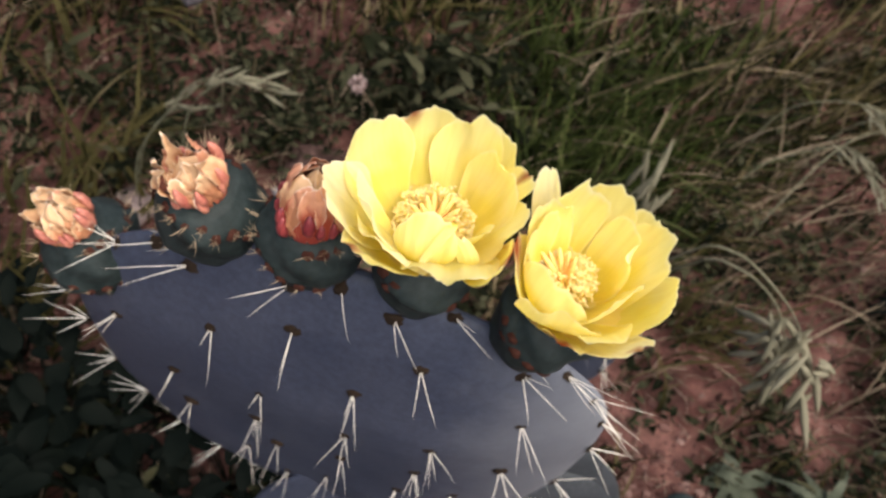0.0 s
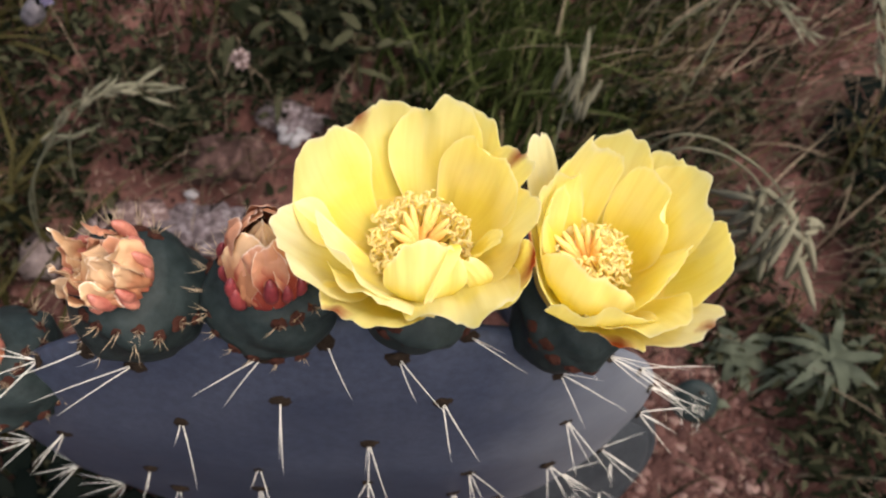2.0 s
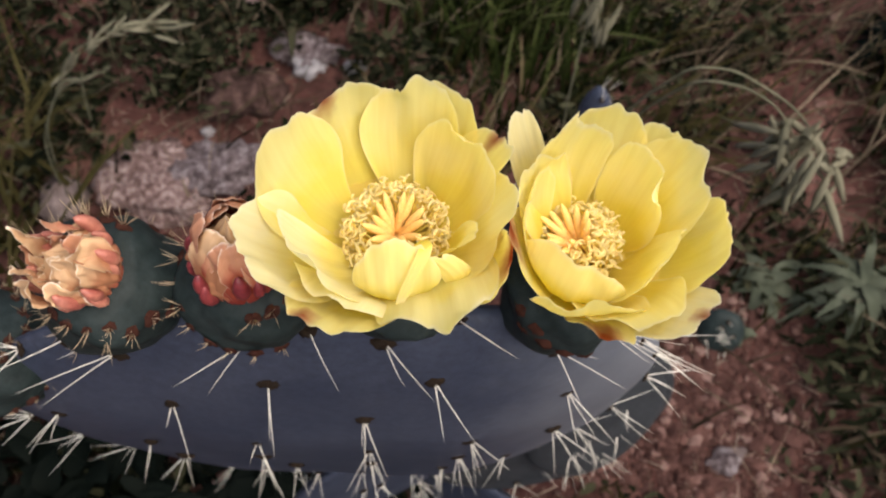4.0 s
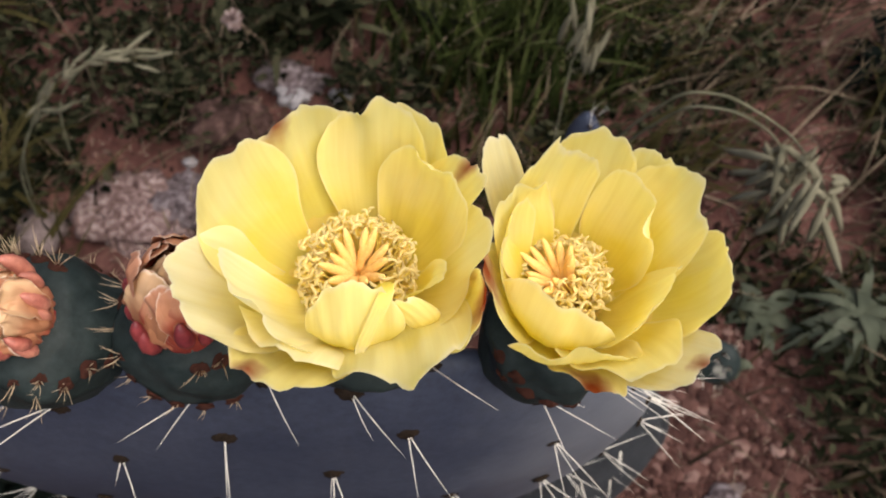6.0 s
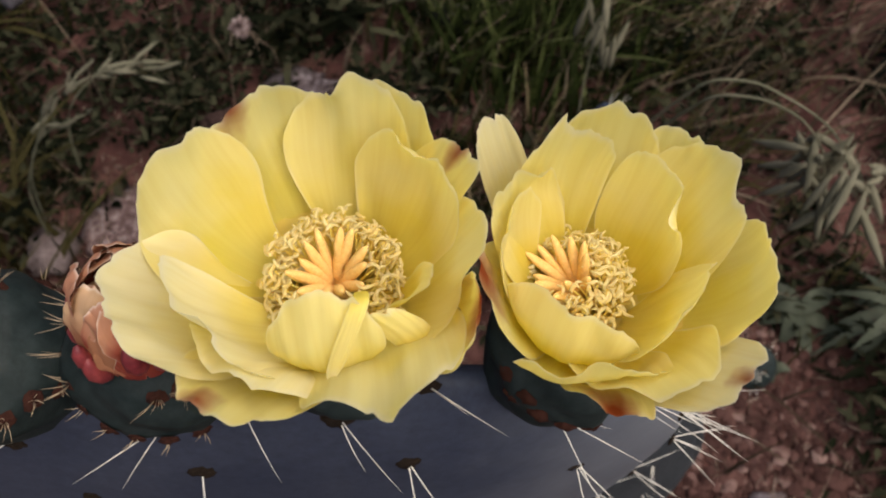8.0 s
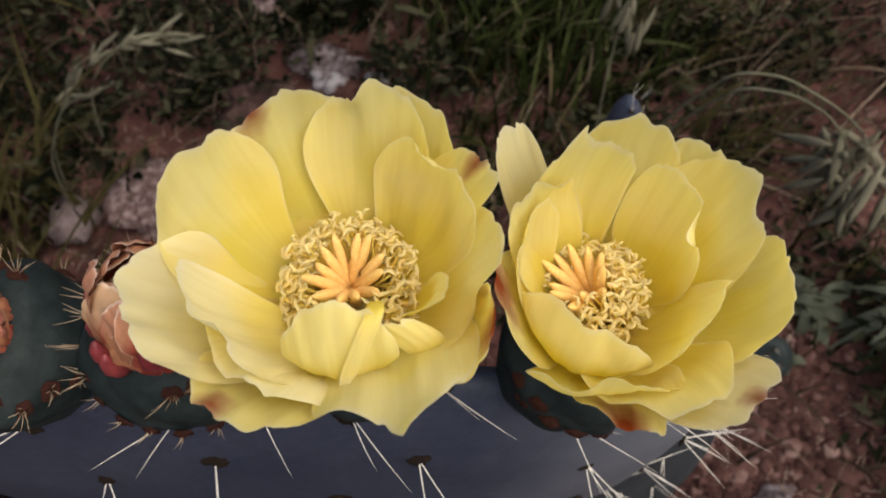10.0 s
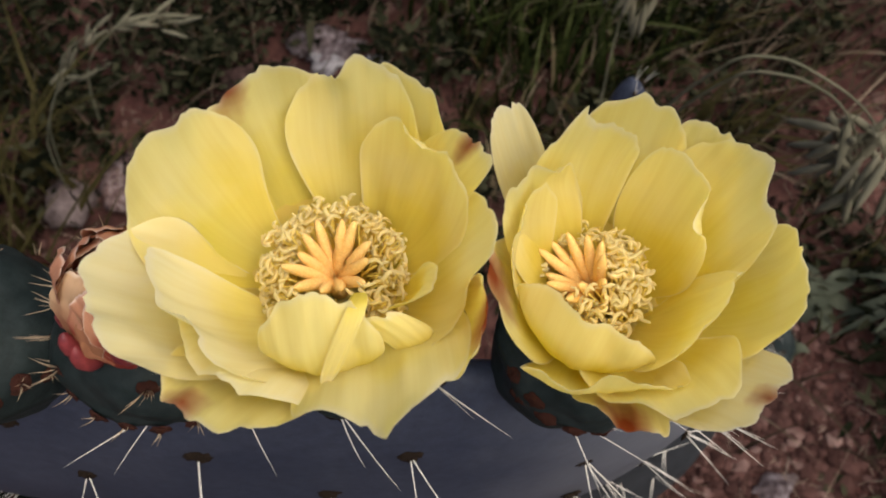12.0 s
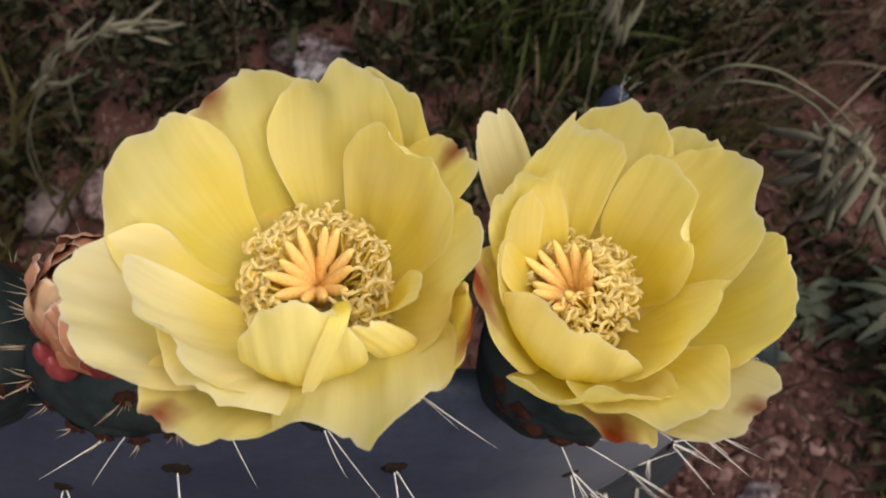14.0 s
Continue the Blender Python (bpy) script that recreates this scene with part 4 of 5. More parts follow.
# ------------------------------------------------------------ grass and weeds
def blade(bag, at, height, lean, width, rng, droop=0.5):
    """A narrow folded leaf that arches over."""
    x, y, z = at
    a = math.atan2(lean[1], lean[0]) + rng.uniform(-0.5, 0.5)
    d = np.array([math.cos(a), math.sin(a), 0])
    s = np.array([-d[1], d[0], 0])
    reach = height * rng.uniform(0.2, 1.0) * math.hypot(*lean)
    n = 6
    verts, faces = [], []
    for k in range(n):
        t = k / (n - 1)
        c = np.array([x, y, z]) + d * reach * t ** 1.7 + np.array([0, 0, height * (t - droop * 0.5 * t ** 2.6)])
        w = width * (1 - t ** 2.2) * 0.5 + 0.0001
        fold = np.array([0, 0, 0.35 * w])
        verts += [c - s * w + fold, c, c + s * w + fold]
    for k in range(n - 1):
        o = 3 * k
        faces += [(o, o + 1, o + 4, o + 3), (o + 1, o + 2, o + 5, o + 4)]
    bag.add(verts, faces)


def grass_patch(label, patches, mat, seed, name="grass"):
    """patches: x, y, spread, count, height, lean x, lean y, blade width."""
    rng = random.Random(seed)
    bag = Bag()
    for x, y, sx, sy, count, h, lx, ly, w in patches:
        for _ in range(count):
            px, py = rng.gauss(x, sx), rng.gauss(y, sy)
            blade(bag, (px, py, ground_height(px, py) - 0.004), h * rng.uniform(0.4, 1.15), (lx + rng.uniform(-1.1, 1.1), ly + rng.uniform(-1.1, 1.1)), w * rng.uniform(0.6, 1.3), rng, rng.uniform(0.2, 0.9))
    me = mesh_of(name, bag.v, bag.f, mat)
    tagged(new(name, me), label, "grass", kind="stuff")


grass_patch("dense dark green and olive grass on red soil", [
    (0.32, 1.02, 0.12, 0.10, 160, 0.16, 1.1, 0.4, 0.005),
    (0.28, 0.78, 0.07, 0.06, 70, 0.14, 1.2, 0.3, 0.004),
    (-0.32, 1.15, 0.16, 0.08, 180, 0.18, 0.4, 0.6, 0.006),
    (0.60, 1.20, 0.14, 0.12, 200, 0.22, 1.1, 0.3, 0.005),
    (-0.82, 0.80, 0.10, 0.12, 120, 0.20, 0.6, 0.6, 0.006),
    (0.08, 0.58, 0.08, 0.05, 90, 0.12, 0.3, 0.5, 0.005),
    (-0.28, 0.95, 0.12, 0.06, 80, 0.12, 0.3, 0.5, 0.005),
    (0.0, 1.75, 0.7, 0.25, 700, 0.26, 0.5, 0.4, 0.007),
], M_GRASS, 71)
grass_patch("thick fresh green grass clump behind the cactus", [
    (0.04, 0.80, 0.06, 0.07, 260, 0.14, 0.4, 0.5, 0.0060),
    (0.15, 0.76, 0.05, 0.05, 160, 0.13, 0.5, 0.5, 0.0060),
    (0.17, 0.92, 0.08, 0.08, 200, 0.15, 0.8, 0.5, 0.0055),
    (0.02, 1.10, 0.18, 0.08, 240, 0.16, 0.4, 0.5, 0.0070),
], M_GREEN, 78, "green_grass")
grass_patch("thin straw-coloured dry grass among the green", [
    (0.32, 0.92, 0.18, 0.16, 230, 0.18, 1.2, 0.3, 0.0034),
    (0.48, 0.72, 0.14, 0.14, 170, 0.11, 1.2, 0.1, 0.003),
    (-0.50, 0.68, 0.18, 0.18, 170, 0.10, 0.8, 0.3, 0.0035),
    (0.52, 0.26, 0.12, 0.14, 80, 0.12, 1.0, -0.4, 0.004),
    (0.05, 1.05, 0.25, 0.12, 90, 0.16, 0.6, 0.3, 0.004),
    (-0.10, 0.75, 0.15, 0.10, 50, 0.10, 0.6, 0.3, 0.003),
], M_DRY, 72, "dry_grass")


def grass_tuft(at, spread, count, h, lean, w, seed, label, mat=None):
    """One clump of broad blades from a common root, each blade a part."""
    rng = random.Random(seed)
    x, y = at
    z = ground_height(x, y) - 0.004
    root = thing("grass_tuft", label, "grass", (x, y, z), "grass tufts on the soil")
    for _ in range(count):
        bag = Bag()
        blade(bag, (rng.gauss(0, spread), rng.gauss(0, spread), 0), h * rng.uniform(0.4, 1.15), (lean[0] + rng.uniform(-1.2, 1.2), lean[1] + rng.uniform(-1.2, 1.2)), w * rng.uniform(0.6, 1.3), rng, rng.uniform(0.3, 1.2))
        part("blade", mesh_of("blade", bag.v, bag.f, mat or M_GRASS), root)


grass_tuft((-0.585, 0.53), 0.03, 34, 0.17, (0.0, 0.8), 0.008, 701, "tall broad-bladed grass tuft beside the pale rock")
grass_tuft((-0.60, 0.44), 0.03, 26, 0.14, (-0.1, 0.6), 0.009, 702, "leaning dark green grass tuft")
grass_tuft((-0.56, 0.28), 0.04, 50, 0.18, (0.3, 0.7), 0.008, 703, "dark grass tuft at the edge of the shade")
grass_tuft((-0.70, 0.90), 0.05, 46, 0.17, (0.4, 0.5), 0.010, 704, "broad grey-green grass tuft on bare soil")
grass_tuft((-0.30, 1.10), 0.05, 46, 0.15, (0.3, 0.5), 0.010, 705, "short broad grass tuft")
grass_tuft((-0.02, 0.98), 0.04, 50, 0.16, (0.3, 0.5), 0.010, 706, "upright broad-bladed grass tuft", M_GREEN)
grass_tuft((0.10, 0.86), 0.03, 40, 0.16, (0.5, 0.5), 0.009, 707, "upright fresh green grass tuft among weeds", M_GREEN)
grass_tuft((0.64, 0.30), 0.04, 50, 0.14, (0.7, -0.2), 0.007, 708, "olive grass tuft spreading over red soil")
grass_tuft((0.55, 0.12), 0.04, 56, 0.14, (0.9, -0.5), 0.007, 709, "low grass tuft leaning over bare soil")
grass_tuft((0.47, 0.17), 0.02, 26, 0.10, (0.7, -0.4), 0.005, 710, "small straw-coloured grass tuft", M_DRY)
grass_tuft((0.30, 0.60), 0.03, 40, 0.12, (1.0, 0.0), 0.005, 711, "small olive grass tuft beside a bare patch")
grass_tuft((0.62, 0.66), 0.03, 40, 0.15, (0.9, 0.2), 0.006, 712, "thin grass tuft on bare reddish soil")


def leaf_shape(bag, base, direction, length, width, rng, arch=0.4, notch=0.0):
    """A flat pointed leaf with a mid-fold."""
    d = unit(direction)
    s = unit(np.cross(d, (0, 0, 1)) + np.array([0, 0, 1e-6]))
    n = np.cross(s, d)
    rows = 7
    verts, faces = [], []
    for k in range(rows):
        t = k / (rows - 1)
        c = np.array(base) + d * length * t - np.array([0, 0, arch * length * t * t * 0.5])
        w = width * 0.5 * (math.sin(math.pi * min(1, t * 0.93 + 0.07) ** 0.8)) * (1 + notch * rng.uniform(-1, 1)) + 0.0003
        verts += [c - s * w + n * 0.25 * w, c, c + s * w + n * 0.25 * w]
    for k in range(rows - 1):
        o = 3 * k
        faces += [(o, o + 1, o + 4, o + 3), (o + 1, o + 2, o + 5, o + 4)]
    bag.add(verts, faces)


def low_leaves(label, patches, mat, seed, name, category):
    rng = random.Random(seed)
    bag = Bag()
    for x, y, sx, sy, count, h, ln, wd in patches:
        for _ in range(count):
            px, py = rng.gauss(x, sx), rng.gauss(y, sy)
            z = ground_height(px, py) + rng.uniform(0.0, h)
            a = rng.uniform(0, 6.28)
            leaf_shape(bag, (px, py, z), (math.cos(a), math.sin(a), rng.uniform(-0.1, 0.7)), ln * rng.uniform(0.5, 1.2), wd * rng.uniform(0.6, 1.2), rng, rng.uniform(0, 0.8))
    me = mesh_of(name, bag.v, bag.f, mat)
    tagged(new(name, me), label, category, kind="stuff")


BARE = ((-0.415, 0.46, 0.07), (-0.33, 0.48, 0.06), (-0.31, 0.63, 0.05), (-0.53, 0.74, 0.06), (-0.42, 0.62, 0.04), (0.28, 0.20, 0.17), (0.42, 0.27, 0.08), (0.33, 0.53, 0.08), (0.64, 0.80, 0.07),
        (0.47, 0.63, 0.07), (-0.33, 0.60, 0.06), (-0.50, 0.88, 0.05), (-0.20, 0.66, 0.05), (0.10, 0.30, 0.10), (0.58, 1.00, 0.05), (0.50, 0.50, 0.06), (0.56, 0.80, 0.06), (-0.28, 1.02, 0.05),  (0.38, 0.85, 0.05), (-0.40, 0.98, 0.06))


def cover(x, y):
    """How thickly weeds stand at a place, 0 to 1."""
    k = 0.50 + 2.1 * noise.noise(Vector((x * 7.0, y * 7.0, 2.2))) + 0.8 * noise.noise(Vector((x * 19, y * 19, 7.7)))
    for bx, by, r in BARE:
        d = math.hypot(x - bx, y - by) / r
        if d < 1.5:
            k *= max(0.0, (d - 0.55) / 0.95)
    return k


def weed_mat():
    """Small leaves on short stems, thick in some places and missing in others."""
    rng = random.Random(73)
    leaves, stems, tufts = Bag(), Bag(), Bag()
    while len(leaves.f) < 12 * 32000:
        x, y = rng.uniform(-1.3, 1.2), rng.uniform(-0.45, 2.0)
        out = max(0.0, math.hypot((x + 0.05) / 0.95, (y - 0.75) / 0.85) - 1.0)
        k = cover(x, y) * max(0.0, 1 - 1.9 * out)
        if k < rng.random():
            continue
        g = ground_height(x, y)
        top = g + 0.010 + 0.075 * min(1.2, k) * rng.random()
        for _ in range(rng.choice((2, 3, 4))):
            a = rng.uniform(0, 6.28)
            px, py, pz = x + rng.gauss(0, 0.010), y + rng.gauss(0, 0.010), max(g + 0.003, top - rng.uniform(0, 0.04))
            ln = rng.uniform(0.007, 0.024)
            leaf_shape(leaves, (px, py, pz), (math.cos(a), math.sin(a), rng.uniform(-0.3, 0.8)), ln, ln * rng.uniform(0.25, 0.55), rng, rng.uniform(0, 0.9))
        if rng.random() < 0.30:
            d = np.array([rng.gauss(0, 0.5), rng.gauss(0, 0.5), rng.uniform(0.1, 1.0)])
            p = np.array([x, y, g])
            ln = rng.uniform(0.03, 0.13)
            stems.add(*tube([p, p + d * ln * 0.5 + np.array([rng.gauss(0, 0.005), rng.gauss(0, 0.005), 0.004]), p + d * ln], [0.0007, 0.0006, 0.0003], 4))
        if rng.random() < 0.22:
            for _ in range(3):
                blade(tufts, (x + rng.gauss(0, 0.008), y + rng.gauss(0, 0.008), g - 0.002), rng.uniform(0.03, 0.11), (rng.uniform(-0.6, 1.0), rng.uniform(-0.6, 0.8)), rng.uniform(0.002, 0.0045), rng, rng.uniform(0.2, 0.9))
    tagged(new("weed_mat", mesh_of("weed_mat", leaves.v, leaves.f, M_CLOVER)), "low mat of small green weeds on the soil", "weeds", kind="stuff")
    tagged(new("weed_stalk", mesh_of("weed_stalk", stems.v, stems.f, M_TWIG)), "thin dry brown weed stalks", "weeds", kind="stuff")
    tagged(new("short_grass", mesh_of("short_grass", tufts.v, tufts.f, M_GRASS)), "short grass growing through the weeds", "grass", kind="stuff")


weed_mat()


def far_weeds():
    """Sparser clumps of weeds and grass that go on over the plain."""
    rng = random.Random(76)
    bag = Bag()
    while len(bag.f) < 110000:
        a, r = rng.uniform(0, 6.28), 1.0 + 6.0 * rng.random() ** 1.5
        x, y = r * math.cos(a), 0.7 + r * math.sin(a)
        if 0.5 + 1.8 * noise.noise(Vector((x * 1.9, y * 1.9, 4.4))) < rng.random():
            continue
        g = ground_height(x, y) - 0.004
        for _ in range(rng.choice((4, 7, 10))):
            blade(bag, (x + rng.gauss(0, 0.03), y + rng.gauss(0, 0.03), g), rng.uniform(0.04, 0.18), (rng.uniform(-1, 1), rng.uniform(-1, 1)), rng.uniform(0.004, 0.012), rng, rng.uniform(0.3, 1.1))
    tagged(new("distant_weeds", mesh_of("distant_weeds", bag.v, bag.f, M_GRASS)), "scattered grass and weed clumps on the soil around", "grass", kind="stuff")


far_weeds()


def broadleaf(at, count, spread, height, seed, label):
    """A bushy weed: a few stems that carry broad pointed leaves, each leaf a part."""
    rng = random.Random(seed)
    x, y = at
    root = thing("broadleaf_weed", label, "weed", (x, y, ground_height(x, y) - 0.003), "broad-leaved weeds under the cactus")
    for k in range(count):
        a = 2.4 * k + rng.uniform(-0.4, 0.4)
        q = spread * math.sqrt(rng.random())
        h = height * rng.uniform(0.25, 1.0)
        b = np.array([q * math.cos(a), q * math.sin(a), h])
        bag = Bag()
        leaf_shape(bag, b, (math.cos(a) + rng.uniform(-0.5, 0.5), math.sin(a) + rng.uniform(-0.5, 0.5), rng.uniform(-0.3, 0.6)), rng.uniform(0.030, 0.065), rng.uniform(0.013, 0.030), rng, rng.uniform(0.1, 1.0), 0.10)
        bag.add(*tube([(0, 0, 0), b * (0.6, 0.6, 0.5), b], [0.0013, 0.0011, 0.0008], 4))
        part("leaf", mesh_of("leaf", bag.v, bag.f, M_SHADELEAF), root)


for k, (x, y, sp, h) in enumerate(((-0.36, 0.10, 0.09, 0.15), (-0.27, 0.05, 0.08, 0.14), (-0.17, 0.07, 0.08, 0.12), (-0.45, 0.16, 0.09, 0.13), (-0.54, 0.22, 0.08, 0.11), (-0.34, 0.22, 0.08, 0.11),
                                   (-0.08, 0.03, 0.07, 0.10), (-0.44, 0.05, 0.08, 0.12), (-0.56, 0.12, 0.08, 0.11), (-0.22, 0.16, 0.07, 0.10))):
    broadleaf((x, y), 34, sp, h, 740 + k, "broad-leaved weed beneath the cactus, leaf colour darkened for shade")
broadleaf((0.665, 0.735), 44, 0.075, 0.07, 760, "low dark-leaved weed on bare red soil, shadow put into its colour")
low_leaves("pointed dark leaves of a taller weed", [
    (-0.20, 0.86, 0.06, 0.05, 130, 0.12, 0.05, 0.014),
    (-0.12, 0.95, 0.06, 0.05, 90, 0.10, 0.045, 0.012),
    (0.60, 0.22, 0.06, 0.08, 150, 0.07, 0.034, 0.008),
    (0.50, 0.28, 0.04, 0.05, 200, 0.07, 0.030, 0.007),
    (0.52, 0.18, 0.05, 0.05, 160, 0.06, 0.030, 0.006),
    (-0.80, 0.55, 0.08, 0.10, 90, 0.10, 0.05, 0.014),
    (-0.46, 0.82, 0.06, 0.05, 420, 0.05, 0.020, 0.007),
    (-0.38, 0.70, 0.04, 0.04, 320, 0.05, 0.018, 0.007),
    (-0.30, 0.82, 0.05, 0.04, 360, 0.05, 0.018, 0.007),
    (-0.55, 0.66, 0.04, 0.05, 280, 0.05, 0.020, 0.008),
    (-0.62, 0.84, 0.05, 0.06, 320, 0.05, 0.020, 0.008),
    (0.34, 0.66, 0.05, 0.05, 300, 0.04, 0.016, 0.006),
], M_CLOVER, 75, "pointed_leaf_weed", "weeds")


def rosette(at, count, length, width, seed, label, rise=0.7, mat=None, lift=0.0):
    """A low plant of long leaves round one root, each leaf a part."""
    rng = random.Random(seed)
    x, y = at
    z = ground_height(x, y)
    root = thing("leafy_weed", label, "weed", (x, y, z - 0.003))
    for k in range(count):
        a = 2.4 * k + rng.uniform(-0.3, 0.3)
        bag = Bag()
        leaf_shape(bag, (0, 0, lift + 0.03 * k / count), (math.cos(a), math.sin(a), rise * rng.uniform(0.3, 1.2)), length * rng.uniform(0.6, 1.1), width * rng.uniform(0.6, 1.2), rng, rng.uniform(0.5, 2.6), 0.10)
        part("leaf", mesh_of("leaf", bag.v, bag.f, mat or M_LEAF), root)
    return root


rosette((0.490, 0.355), 26, 0.105, 0.017, 81, "grey-green rosette weed with long curved leaves", 0.9, lift=0.04)
rosette((0.392, 0.375), 10, 0.070, 0.022, 82, "small broad-leaved weed on red soil", 0.8)
rosette((0.35, 0.31), 7, 0.035, 0.012, 83, "little seedling weed beside the cactus", 0.8)
rosette((0.63, 0.50), 20, 0.09, 0.014, 84, "grey-green weed with narrow leaves", 0.9)


def brome(root, points, seed, label, spikelets=16, size=0.030, hang=False):
    """A grass stalk that arches over and hangs its seed head of pointed spikelets."""
    rng = random.Random(seed)
    base = np.array(root)
    st = thing("grass_stalk", label, "grass", root)
    pts = [np.array(p) - base for p in points]
    curve = []
    n = len(pts)
    for i in range(n - 1):
        p0, p1, p2, p3 = pts[max(i - 1, 0)], pts[i], pts[i + 1], pts[min(i + 2, n - 1)]
        for k in range(6):
            t = k / 6
            curve.append(0.5 * (2 * p1 + (p2 - p0) * t + (2 * p0 - 5 * p1 + 4 * p2 - p3) * t * t + (3 * p1 - p0 - 3 * p2 + p3) * t ** 3))
    curve.append(pts[-1])
    v, f = tube(curve, [0.0014 - 0.0007 * k / len(curve) for k in range(len(curve))], 5)
    part("stem", mesh_of("stem", v, f, M_HEAD), st)
    tail = curve[int(len(curve) * (0.70 if hang else 0.62)):]
    for k in range(spikelets):
        c = tail[int(k * (len(tail) - 1) / spikelets)]
        o = c + np.array([rng.uniform(-1, 1) * size * 0.45, rng.uniform(-1, 1) * size * 0.45, rng.uniform(-0.5, 0.1) * size])
        wide = 1.0 if hang else 0.5
        d = unit(np.array([rng.uniform(-wide, wide), rng.uniform(-wide, wide), (-0.8 if hang else 0.0) + rng.uniform(-0.4, 0.3)]) + (0.45 if hang else 1.1) * unit(tail[-1] - tail[0]))
        bag = Bag()
        bag.add(*tube([c, (c + o) / 2 + np.array([0, 0, 0.003]), o], [0.0004, 0.0003, 0.0003], 4))
        ln = size * rng.uniform(0.9, 1.5)
        bag.add(*tube([o, o + d * ln * 0.25, o + d * ln * 0.5, o + d * ln * 0.8, o + d * ln], [0.0004, 0.070 * size, 0.088 * size, 0.055 * size, 0.0002], 6))
        for _ in range(4):
            e = o + d * ln * rng.uniform(0.4, 0.8)
            bag.add(*tube([e, e + (d + np.array([rng.uniform(-0.3, 0.3), rng.uniform(-0.3, 0.3), 0])) * size * 0.55], [0.00035, 0.0001], 4))
        part("spikelet", mesh_of("spikelet", bag.v, bag.f, M_HEAD), st)
    return st


def gh(x, y):
    return (x, y, ground_height(x, y) - 0.003)


brome(gh(0.14, 0.40), [gh(0.14, 0.40), (0.135, 0.36, 0.36), (0.160, 0.32, 0.515), (0.190, 0.31, 0.540), (0.224, 0.305, 0.525), (0.262, 0.305, 0.49), (0.285, 0.30, 0.455), (0.300, 0.30, 0.425)], 91, "arching grass stalk with hanging pale seed head", 24, 0.046, True)
brome(gh(0.15, 0.42), [gh(0.15, 0.42), (0.145, 0.37, 0.34), (0.170, 0.325, 0.495), (0.200, 0.31, 0.522), (0.232, 0.305, 0.508), (0.255, 0.305, 0.48), (0.268, 0.305, 0.455), (0.276, 0.30, 0.43)], 99, "second arching grass stalk beside the first", 16, 0.040, True)
brome(gh(-0.52, 0.50), [gh(-0.52, 0.50), (-0.505, 0.51, 0.12), (-0.46, 0.52, 0.21), (-0.42, 0.52, 0.279), (-0.375, 0.52, 0.315)], 92, "green and straw seed head leaning over", 9, 0.026)
brome(gh(-0.53, 0.52), [gh(-0.53, 0.52), (-0.50, 0.52, 0.13), (-0.453, 0.52, 0.217), (-0.39, 0.52, 0.254)], 98, "long pale grass spike beside a seed head", 5, 0.030)
brome(gh(0.13, 0.52), [gh(0.13, 0.52), (0.13, 0.53, 0.20), (0.137, 0.55, 0.28), (0.145, 0.565, 0.325)], 93, "upright pale seed head in the grass", 10, 0.042)
brome(gh(0.42, 0.95), [gh(0.42, 0.95), (0.45, 0.95, 0.15), (0.52, 0.93, 0.22), (0.60, 0.90, 0.22), (0.64, 0.88, 0.18)], 94, "pale arching seed head over bare soil", 36, 0.025)
brome(gh(0.32, 0.92), [gh(0.32, 0.92), (0.34, 0.93, 0.15), (0.40, 0.92, 0.22), (0.48, 0.90, 0.24), (0.53, 0.88, 0.20)], 95, "straw-coloured seed head bent sideways", 34, 0.024)
brome(gh(0.34, 0.74), [gh(0.34, 0.74), (0.37, 0.78, 0.13), (0.43, 0.863, 0.20), (0.50, 0.905, 0.215), (0.575, 0.914, 0.205), (0.613, 0.837, 0.19), (0.602, 0.745, 0.16)], 104, "long seed head that arches over bare soil", 50, 0.024)
brome(gh(0.30, 0.80), [gh(0.30, 0.80), (0.33, 0.85, 0.10), (0.392, 0.876, 0.15), (0.467, 0.898, 0.16), (0.52, 0.82, 0.14)], 105, "olive seed head drooping over the grass", 34, 0.022)
brome(gh(0.48, 0.22), [gh(0.48, 0.22), (0.50, 0.20, 0.08), (0.54, 0.17, 0.10), (0.58, 0.13, 0.07)], 96, "dry grass stalk lying low", 10)
brome(gh(-0.50, 0.60), [gh(-0.50, 0.60), (-0.48, 0.62, 0.12), (-0.42, 0.64, 0.18), (-0.36, 0.65, 0.18)], 97, "thin seed head over the weeds", 12)


# ------------------------------------------------------------ stones and litter
def stone(name, at, size, mat, seed, label, category="stone", rough=0.25, turn=0):
    """An uneven stone with flat breaks, half sunk in the soil."""
    bm = bmesh.new()
    bmesh.ops.create_icosphere(bm, subdivisions=4, radius=1.0)
    rng = random.Random(seed)
    cuts = [(unit((rng.uniform(-1, 1), rng.uniform(-1, 1), rng.uniform(-0.3, 1))), rng.uniform(0.62, 0.9)) for _ in range(7)]
    for v in bm.verts:
        p = np.array(v.co)
        for n, d in cuts:
            over = p @ n - d
            if over > 0:
                p = p - n * over * 0.9
        p = p * (1 + rough * wobble(p, 1.6, seed) + 0.4 * rough * wobble(p, 5.5, seed + 2) + 0.22 * rough * wobble(p, 14, seed + 5))
        v.co = Vector(p * np.array(size))
    me = bpy.data.meshes.new(name)
    bm.to_mesh(me)
    bm.free()
    me.polygons.foreach_set("use_smooth", [True] * len(me.polygons))
    me.materials.append(mat)
    x, y = at
    ob = thing(name, label, category, (x, y, ground_height(x, y) + size[2] * 0.35), me=me)
    ob.rotation_euler = (0, 0, radians(turn))
    return ob


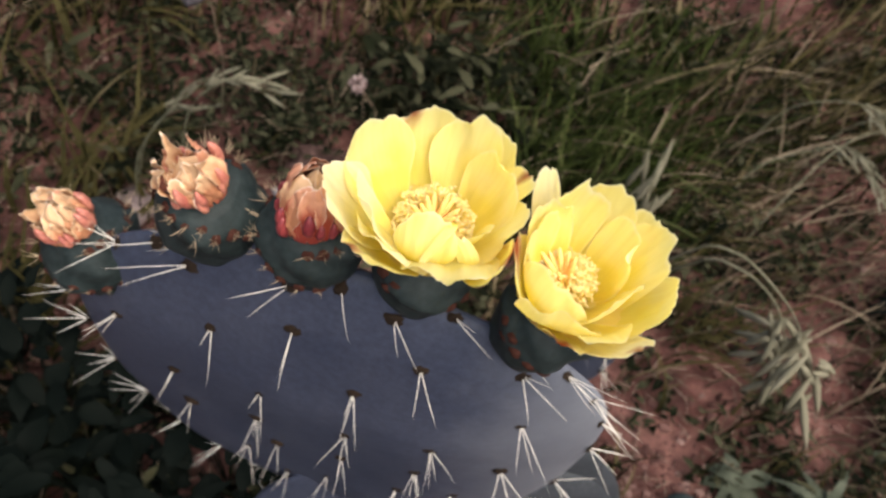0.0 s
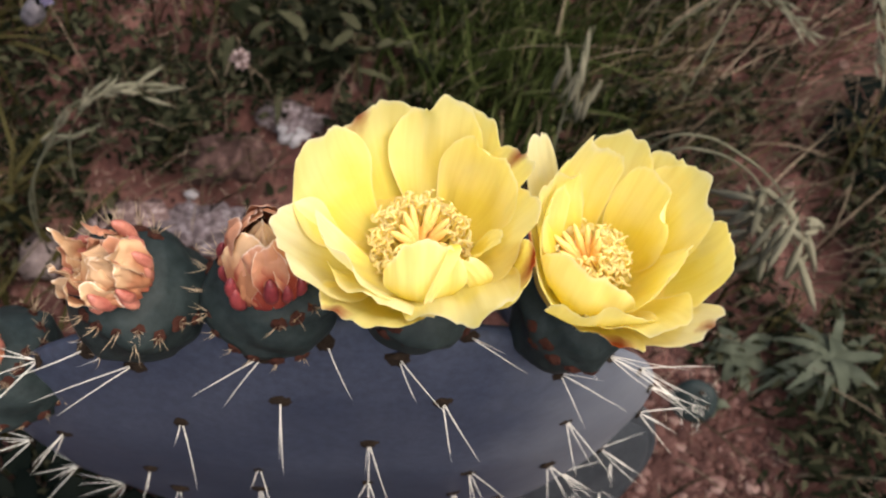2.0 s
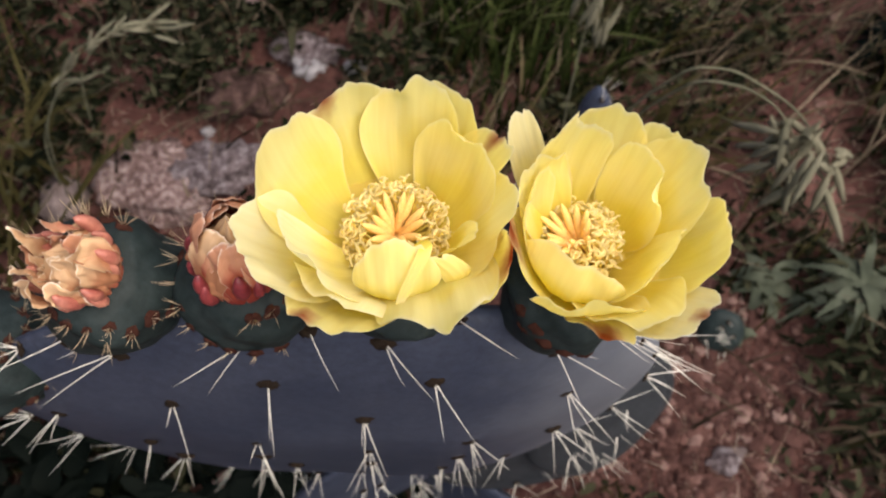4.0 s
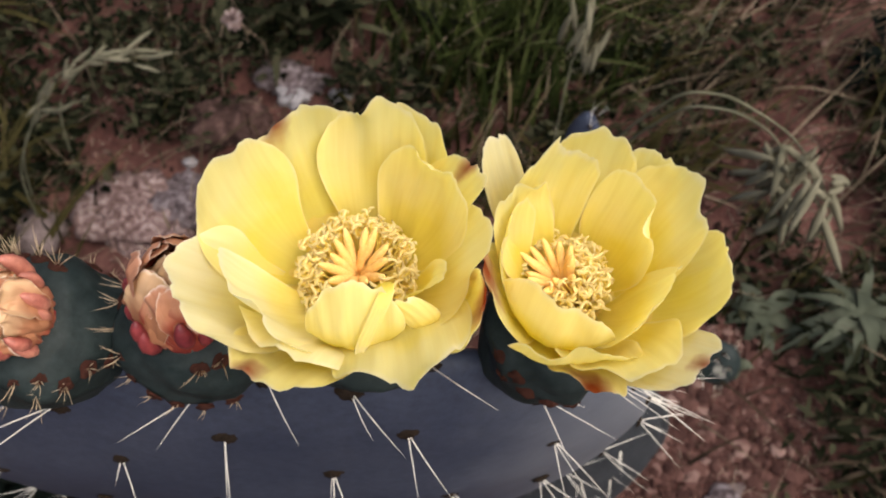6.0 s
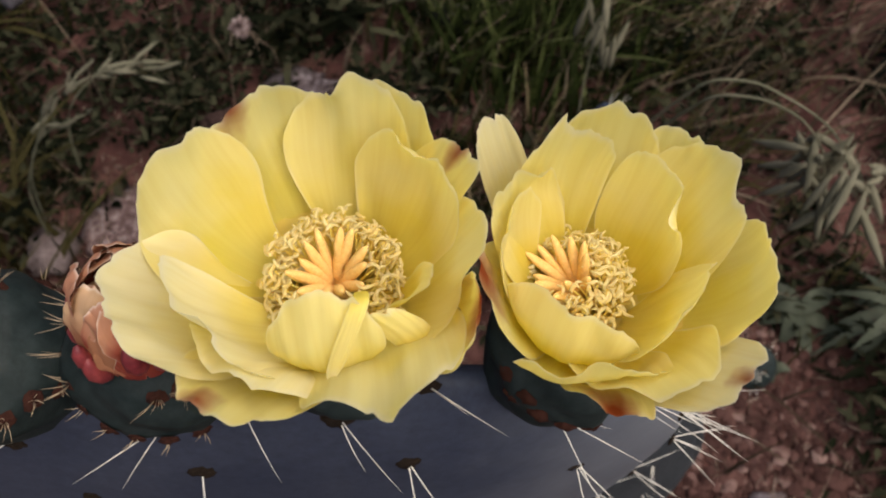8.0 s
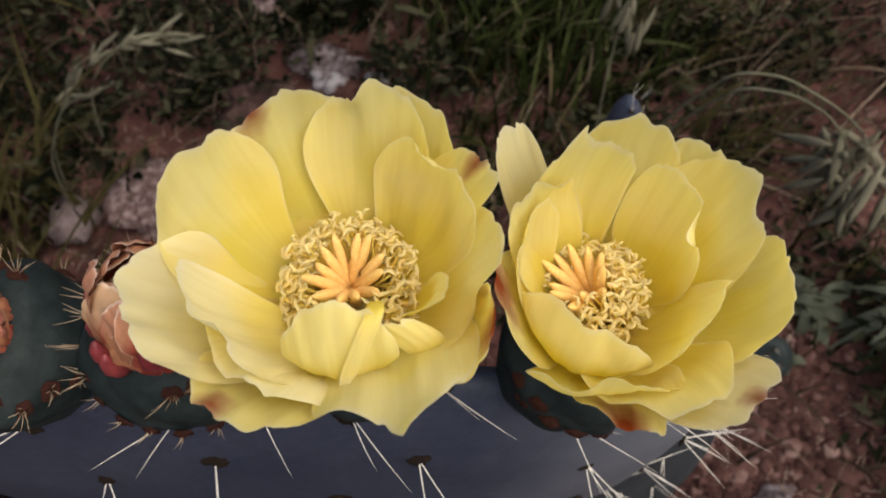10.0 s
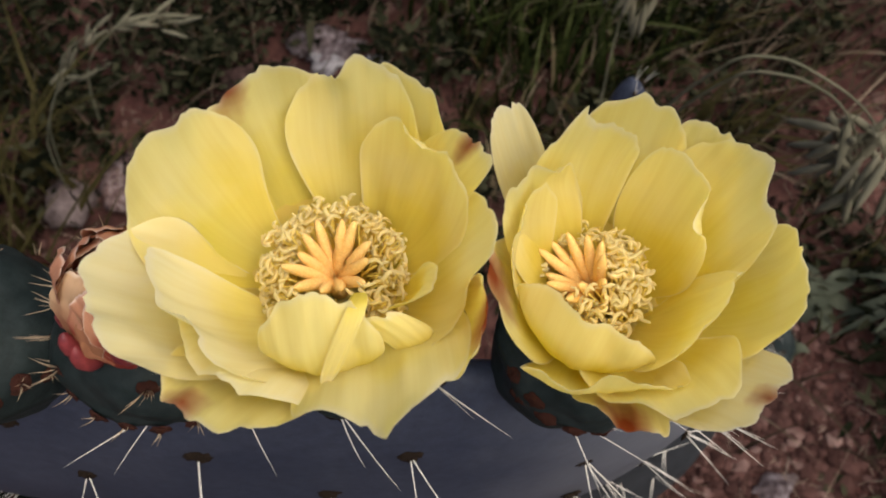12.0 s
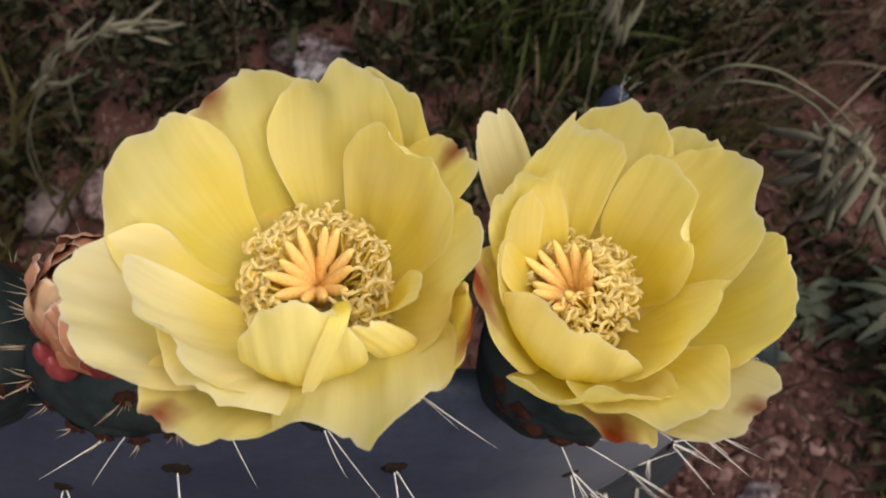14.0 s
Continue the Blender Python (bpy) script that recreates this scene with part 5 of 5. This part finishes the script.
stone("rock", (-0.395, 0.525), (0.078, 0.060, 0.026), M_ROCK, 51, "crumbling pale pinkish rock lying in the weeds", "rock", 0.45, -14)
stone("rock", (-0.325, 0.545), (0.070, 0.045, 0.022), M_WOOD, 58, "weathered grey-white chunk of rock beside the pink one", "rock", 0.45, 20)
stone("stone", (-0.52, 0.50), (0.030, 0.040, 0.03), M_PEBBLE, 59, "rounded grey stone half hidden in grass")
stone("stone", (-0.215, 0.745), (0.050, 0.028, 0.014), M_WOOD, 60, "crumbled pale stone among litter", rough=0.8)
stone("stone", (-0.305, 0.675), (0.058, 0.045, 0.030), M_BROWN, 63, "reddish crumbling stone under dry stalks", rough=0.5)
stone("stone", (-0.345, 0.61), (0.012, 0.010, 0.008), M_WHITE, 52, "small white stone on the soil")
stone("stone", (-0.145, 0.715), (0.020, 0.014, 0.012), M_WHITE, 53, "small pale stone among litter")
stone("stone", (0.33, 0.165), (0.016, 0.012, 0.009), M_PEBBLE, 54, "grey stone on bare red soil")
stone("stone", (0.315, 0.155), (0.022, 0.016, 0.011), M_WOOD, 64, "blue-grey stone on bare red soil")
stone("stone", (0.20, 0.185), (0.010, 0.008, 0.006), M_WHITE, 55, "pale pebble on bare red soil")
stone("stone", (-0.21, 0.72), (0.028, 0.020, 0.012), M_WHITE, 56, "flat pale stone among litter", rough=0.4)


def pebbles():
    rng = random.Random(61)
    bag = Bag()
    base = bmesh.new()
    bmesh.ops.create_icosphere(base, subdivisions=1, radius=1.0)
    bv = [np.array(v.co) for v in base.verts]
    bf = [tuple(v.index for v in f.verts) for f in base.faces]
    base.free()
    for _ in range(24000):
        x, y = (rng.uniform(-0.8, 0.8), rng.uniform(0.0, 1.3)) if rng.random() < 0.6 else (rng.gauss(0.30, 0.10), rng.gauss(0.20, 0.09))
        s = 0.0008 + 0.0050 * rng.random() ** 6 if rng.random() < 0.93 else rng.uniform(0.003, 0.009)
        z = ground_height(x, y) + s * 0.3
        k = [rng.uniform(0.6, 1.5), rng.uniform(0.6, 1.5), rng.uniform(0.4, 0.9)]
        bag.add([np.array((x, y, z)) + s * v * k * (1 + 0.25 * rng.uniform(-1, 1)) for v in bv], bf)
    tagged(new("gravel", mesh_of("gravel", bag.v, bag.f, M_CRUMB, False)), "scattered soil crumbs and tiny pebbles", "gravel", kind="stuff")


M_CRUMB = leafy("soil_crumb", [(0.0, (0.024, 0.012, 0.0105)), (0.7, (0.080, 0.041, 0.035)), (1.0, (0.24, 0.165, 0.145))], 30, 0.0, 0.9)
pebbles()


def litter():
    rng = random.Random(62)
    bag = Bag()
    for _ in range(6500):
        x, y = rng.uniform(-0.8, 0.8), rng.uniform(0.02, 1.4)
        a = rng.uniform(0, 6.28)
        z = ground_height(x, y) + rng.uniform(0.001, 0.006)
        ln = rng.uniform(0.006, 0.03)
        d = np.array([math.cos(a), math.sin(a), rng.uniform(-0.1, 0.15)])
        p = np.array([x, y, z])
        bag.add(*tube([p, p + d * ln * 0.5 + np.array([0, 0, 0.001]), p + d * ln], [0.0005, 0.0007, 0.0004], 4))
    tagged(new("litter", mesh_of("litter", bag.v, bag.f, M_LITTER)), "dry straw bits and broken twigs on the soil", "litter", kind="stuff")


litter()


# ------------------------------------------------------------ single wild flowers
def dry_head(at, top, seed, label, mat, stalk=M_TWIG, size=1.0, pod=False):
    """A small round flower head of many florets on a thin bent stalk."""
    rng = random.Random(seed)
    root = thing("wild_flower", label, "flower", at)
    a, t = np.zeros(3), np.array(top) - np.array(at)
    v, f = tube([a, t * 0.5 + np.array([0.01, 0.006, 0.01]), t], [0.0011, 0.0009, 0.0007], 5)
    part("stalk", mesh_of("stalk", v, f, stalk), root)
    bag = Bag()
    for k in range(46):
        z = 1 - 2 * (k + 0.5) / 46
        w = 2.4 * k
        d = unit((math.sqrt(1 - z * z) * math.cos(w), math.sqrt(1 - z * z) * math.sin(w), z) + np.array([rng.gauss(0, 0.2) for _ in range(3)]))
        leaf_shape(bag, t + d * 0.003 * size, d, size * rng.uniform(0.008, 0.014), 0.005 * size, rng, 0.2)
    part("head", mesh_of("head", bag.v, bag.f, mat), root)
    if pod:
        # a ribbed, papery grey seed pod that hangs beside the bloom
        rows, seg = 14, 20
        c, ax = t + np.array([-0.022, 0.0, -0.022]), unit((-0.55, 0.1, -0.85))
        sx = unit(np.cross(ax, (0, 1, 0)))
        sy = np.cross(ax, sx)
        verts = []
        for i in range(rows):
            q = i / (rows - 1)
            r = 0.0125 * math.sin(math.pi * (0.05 + 0.93 * q)) ** 0.7
            for j in range(seg):
                w = 2 * math.pi * j / seg
                k = r * (1 + 0.10 * math.cos(5 * w) + 0.10 * noise.noise(Vector((math.cos(w), math.sin(w), 4 * q))))
                verts.append(c + ax * 0.046 * (q - 0.45) + k * (math.cos(w) * sx + math.sin(w) * sy))
        part("seed_pod", mesh_of("seed_pod", verts, sheet_faces(rows, seg, 0, True), M_POD), root, "papery grey seed pod")
    return root


M_POD = noisy("papery_pod", [(0.3, (0.055, 0.050, 0.058)), (0.7, (0.15, 0.135, 0.15))], 90, 0.8, 0.4, 0.001)


M_CREAM = leafy("faded_floret", [(0.0, (0.10, 0.065, 0.06)), (0.5, (0.20, 0.145, 0.14)), (1.0, (0.40, 0.33, 0.32))], 60, 0.2)
dry_head(gh(-0.24, 0.76), (-0.265, 0.713, 0.168), 101, "faded pinkish flower head on a thin stalk", M_CREAM)
dry_head(gh(-0.47, 0.68), (-0.453, 0.650, 0.322), 102, "small lilac flower beside a papery grey pod", M_LILAC, size=0.6, pod=True)
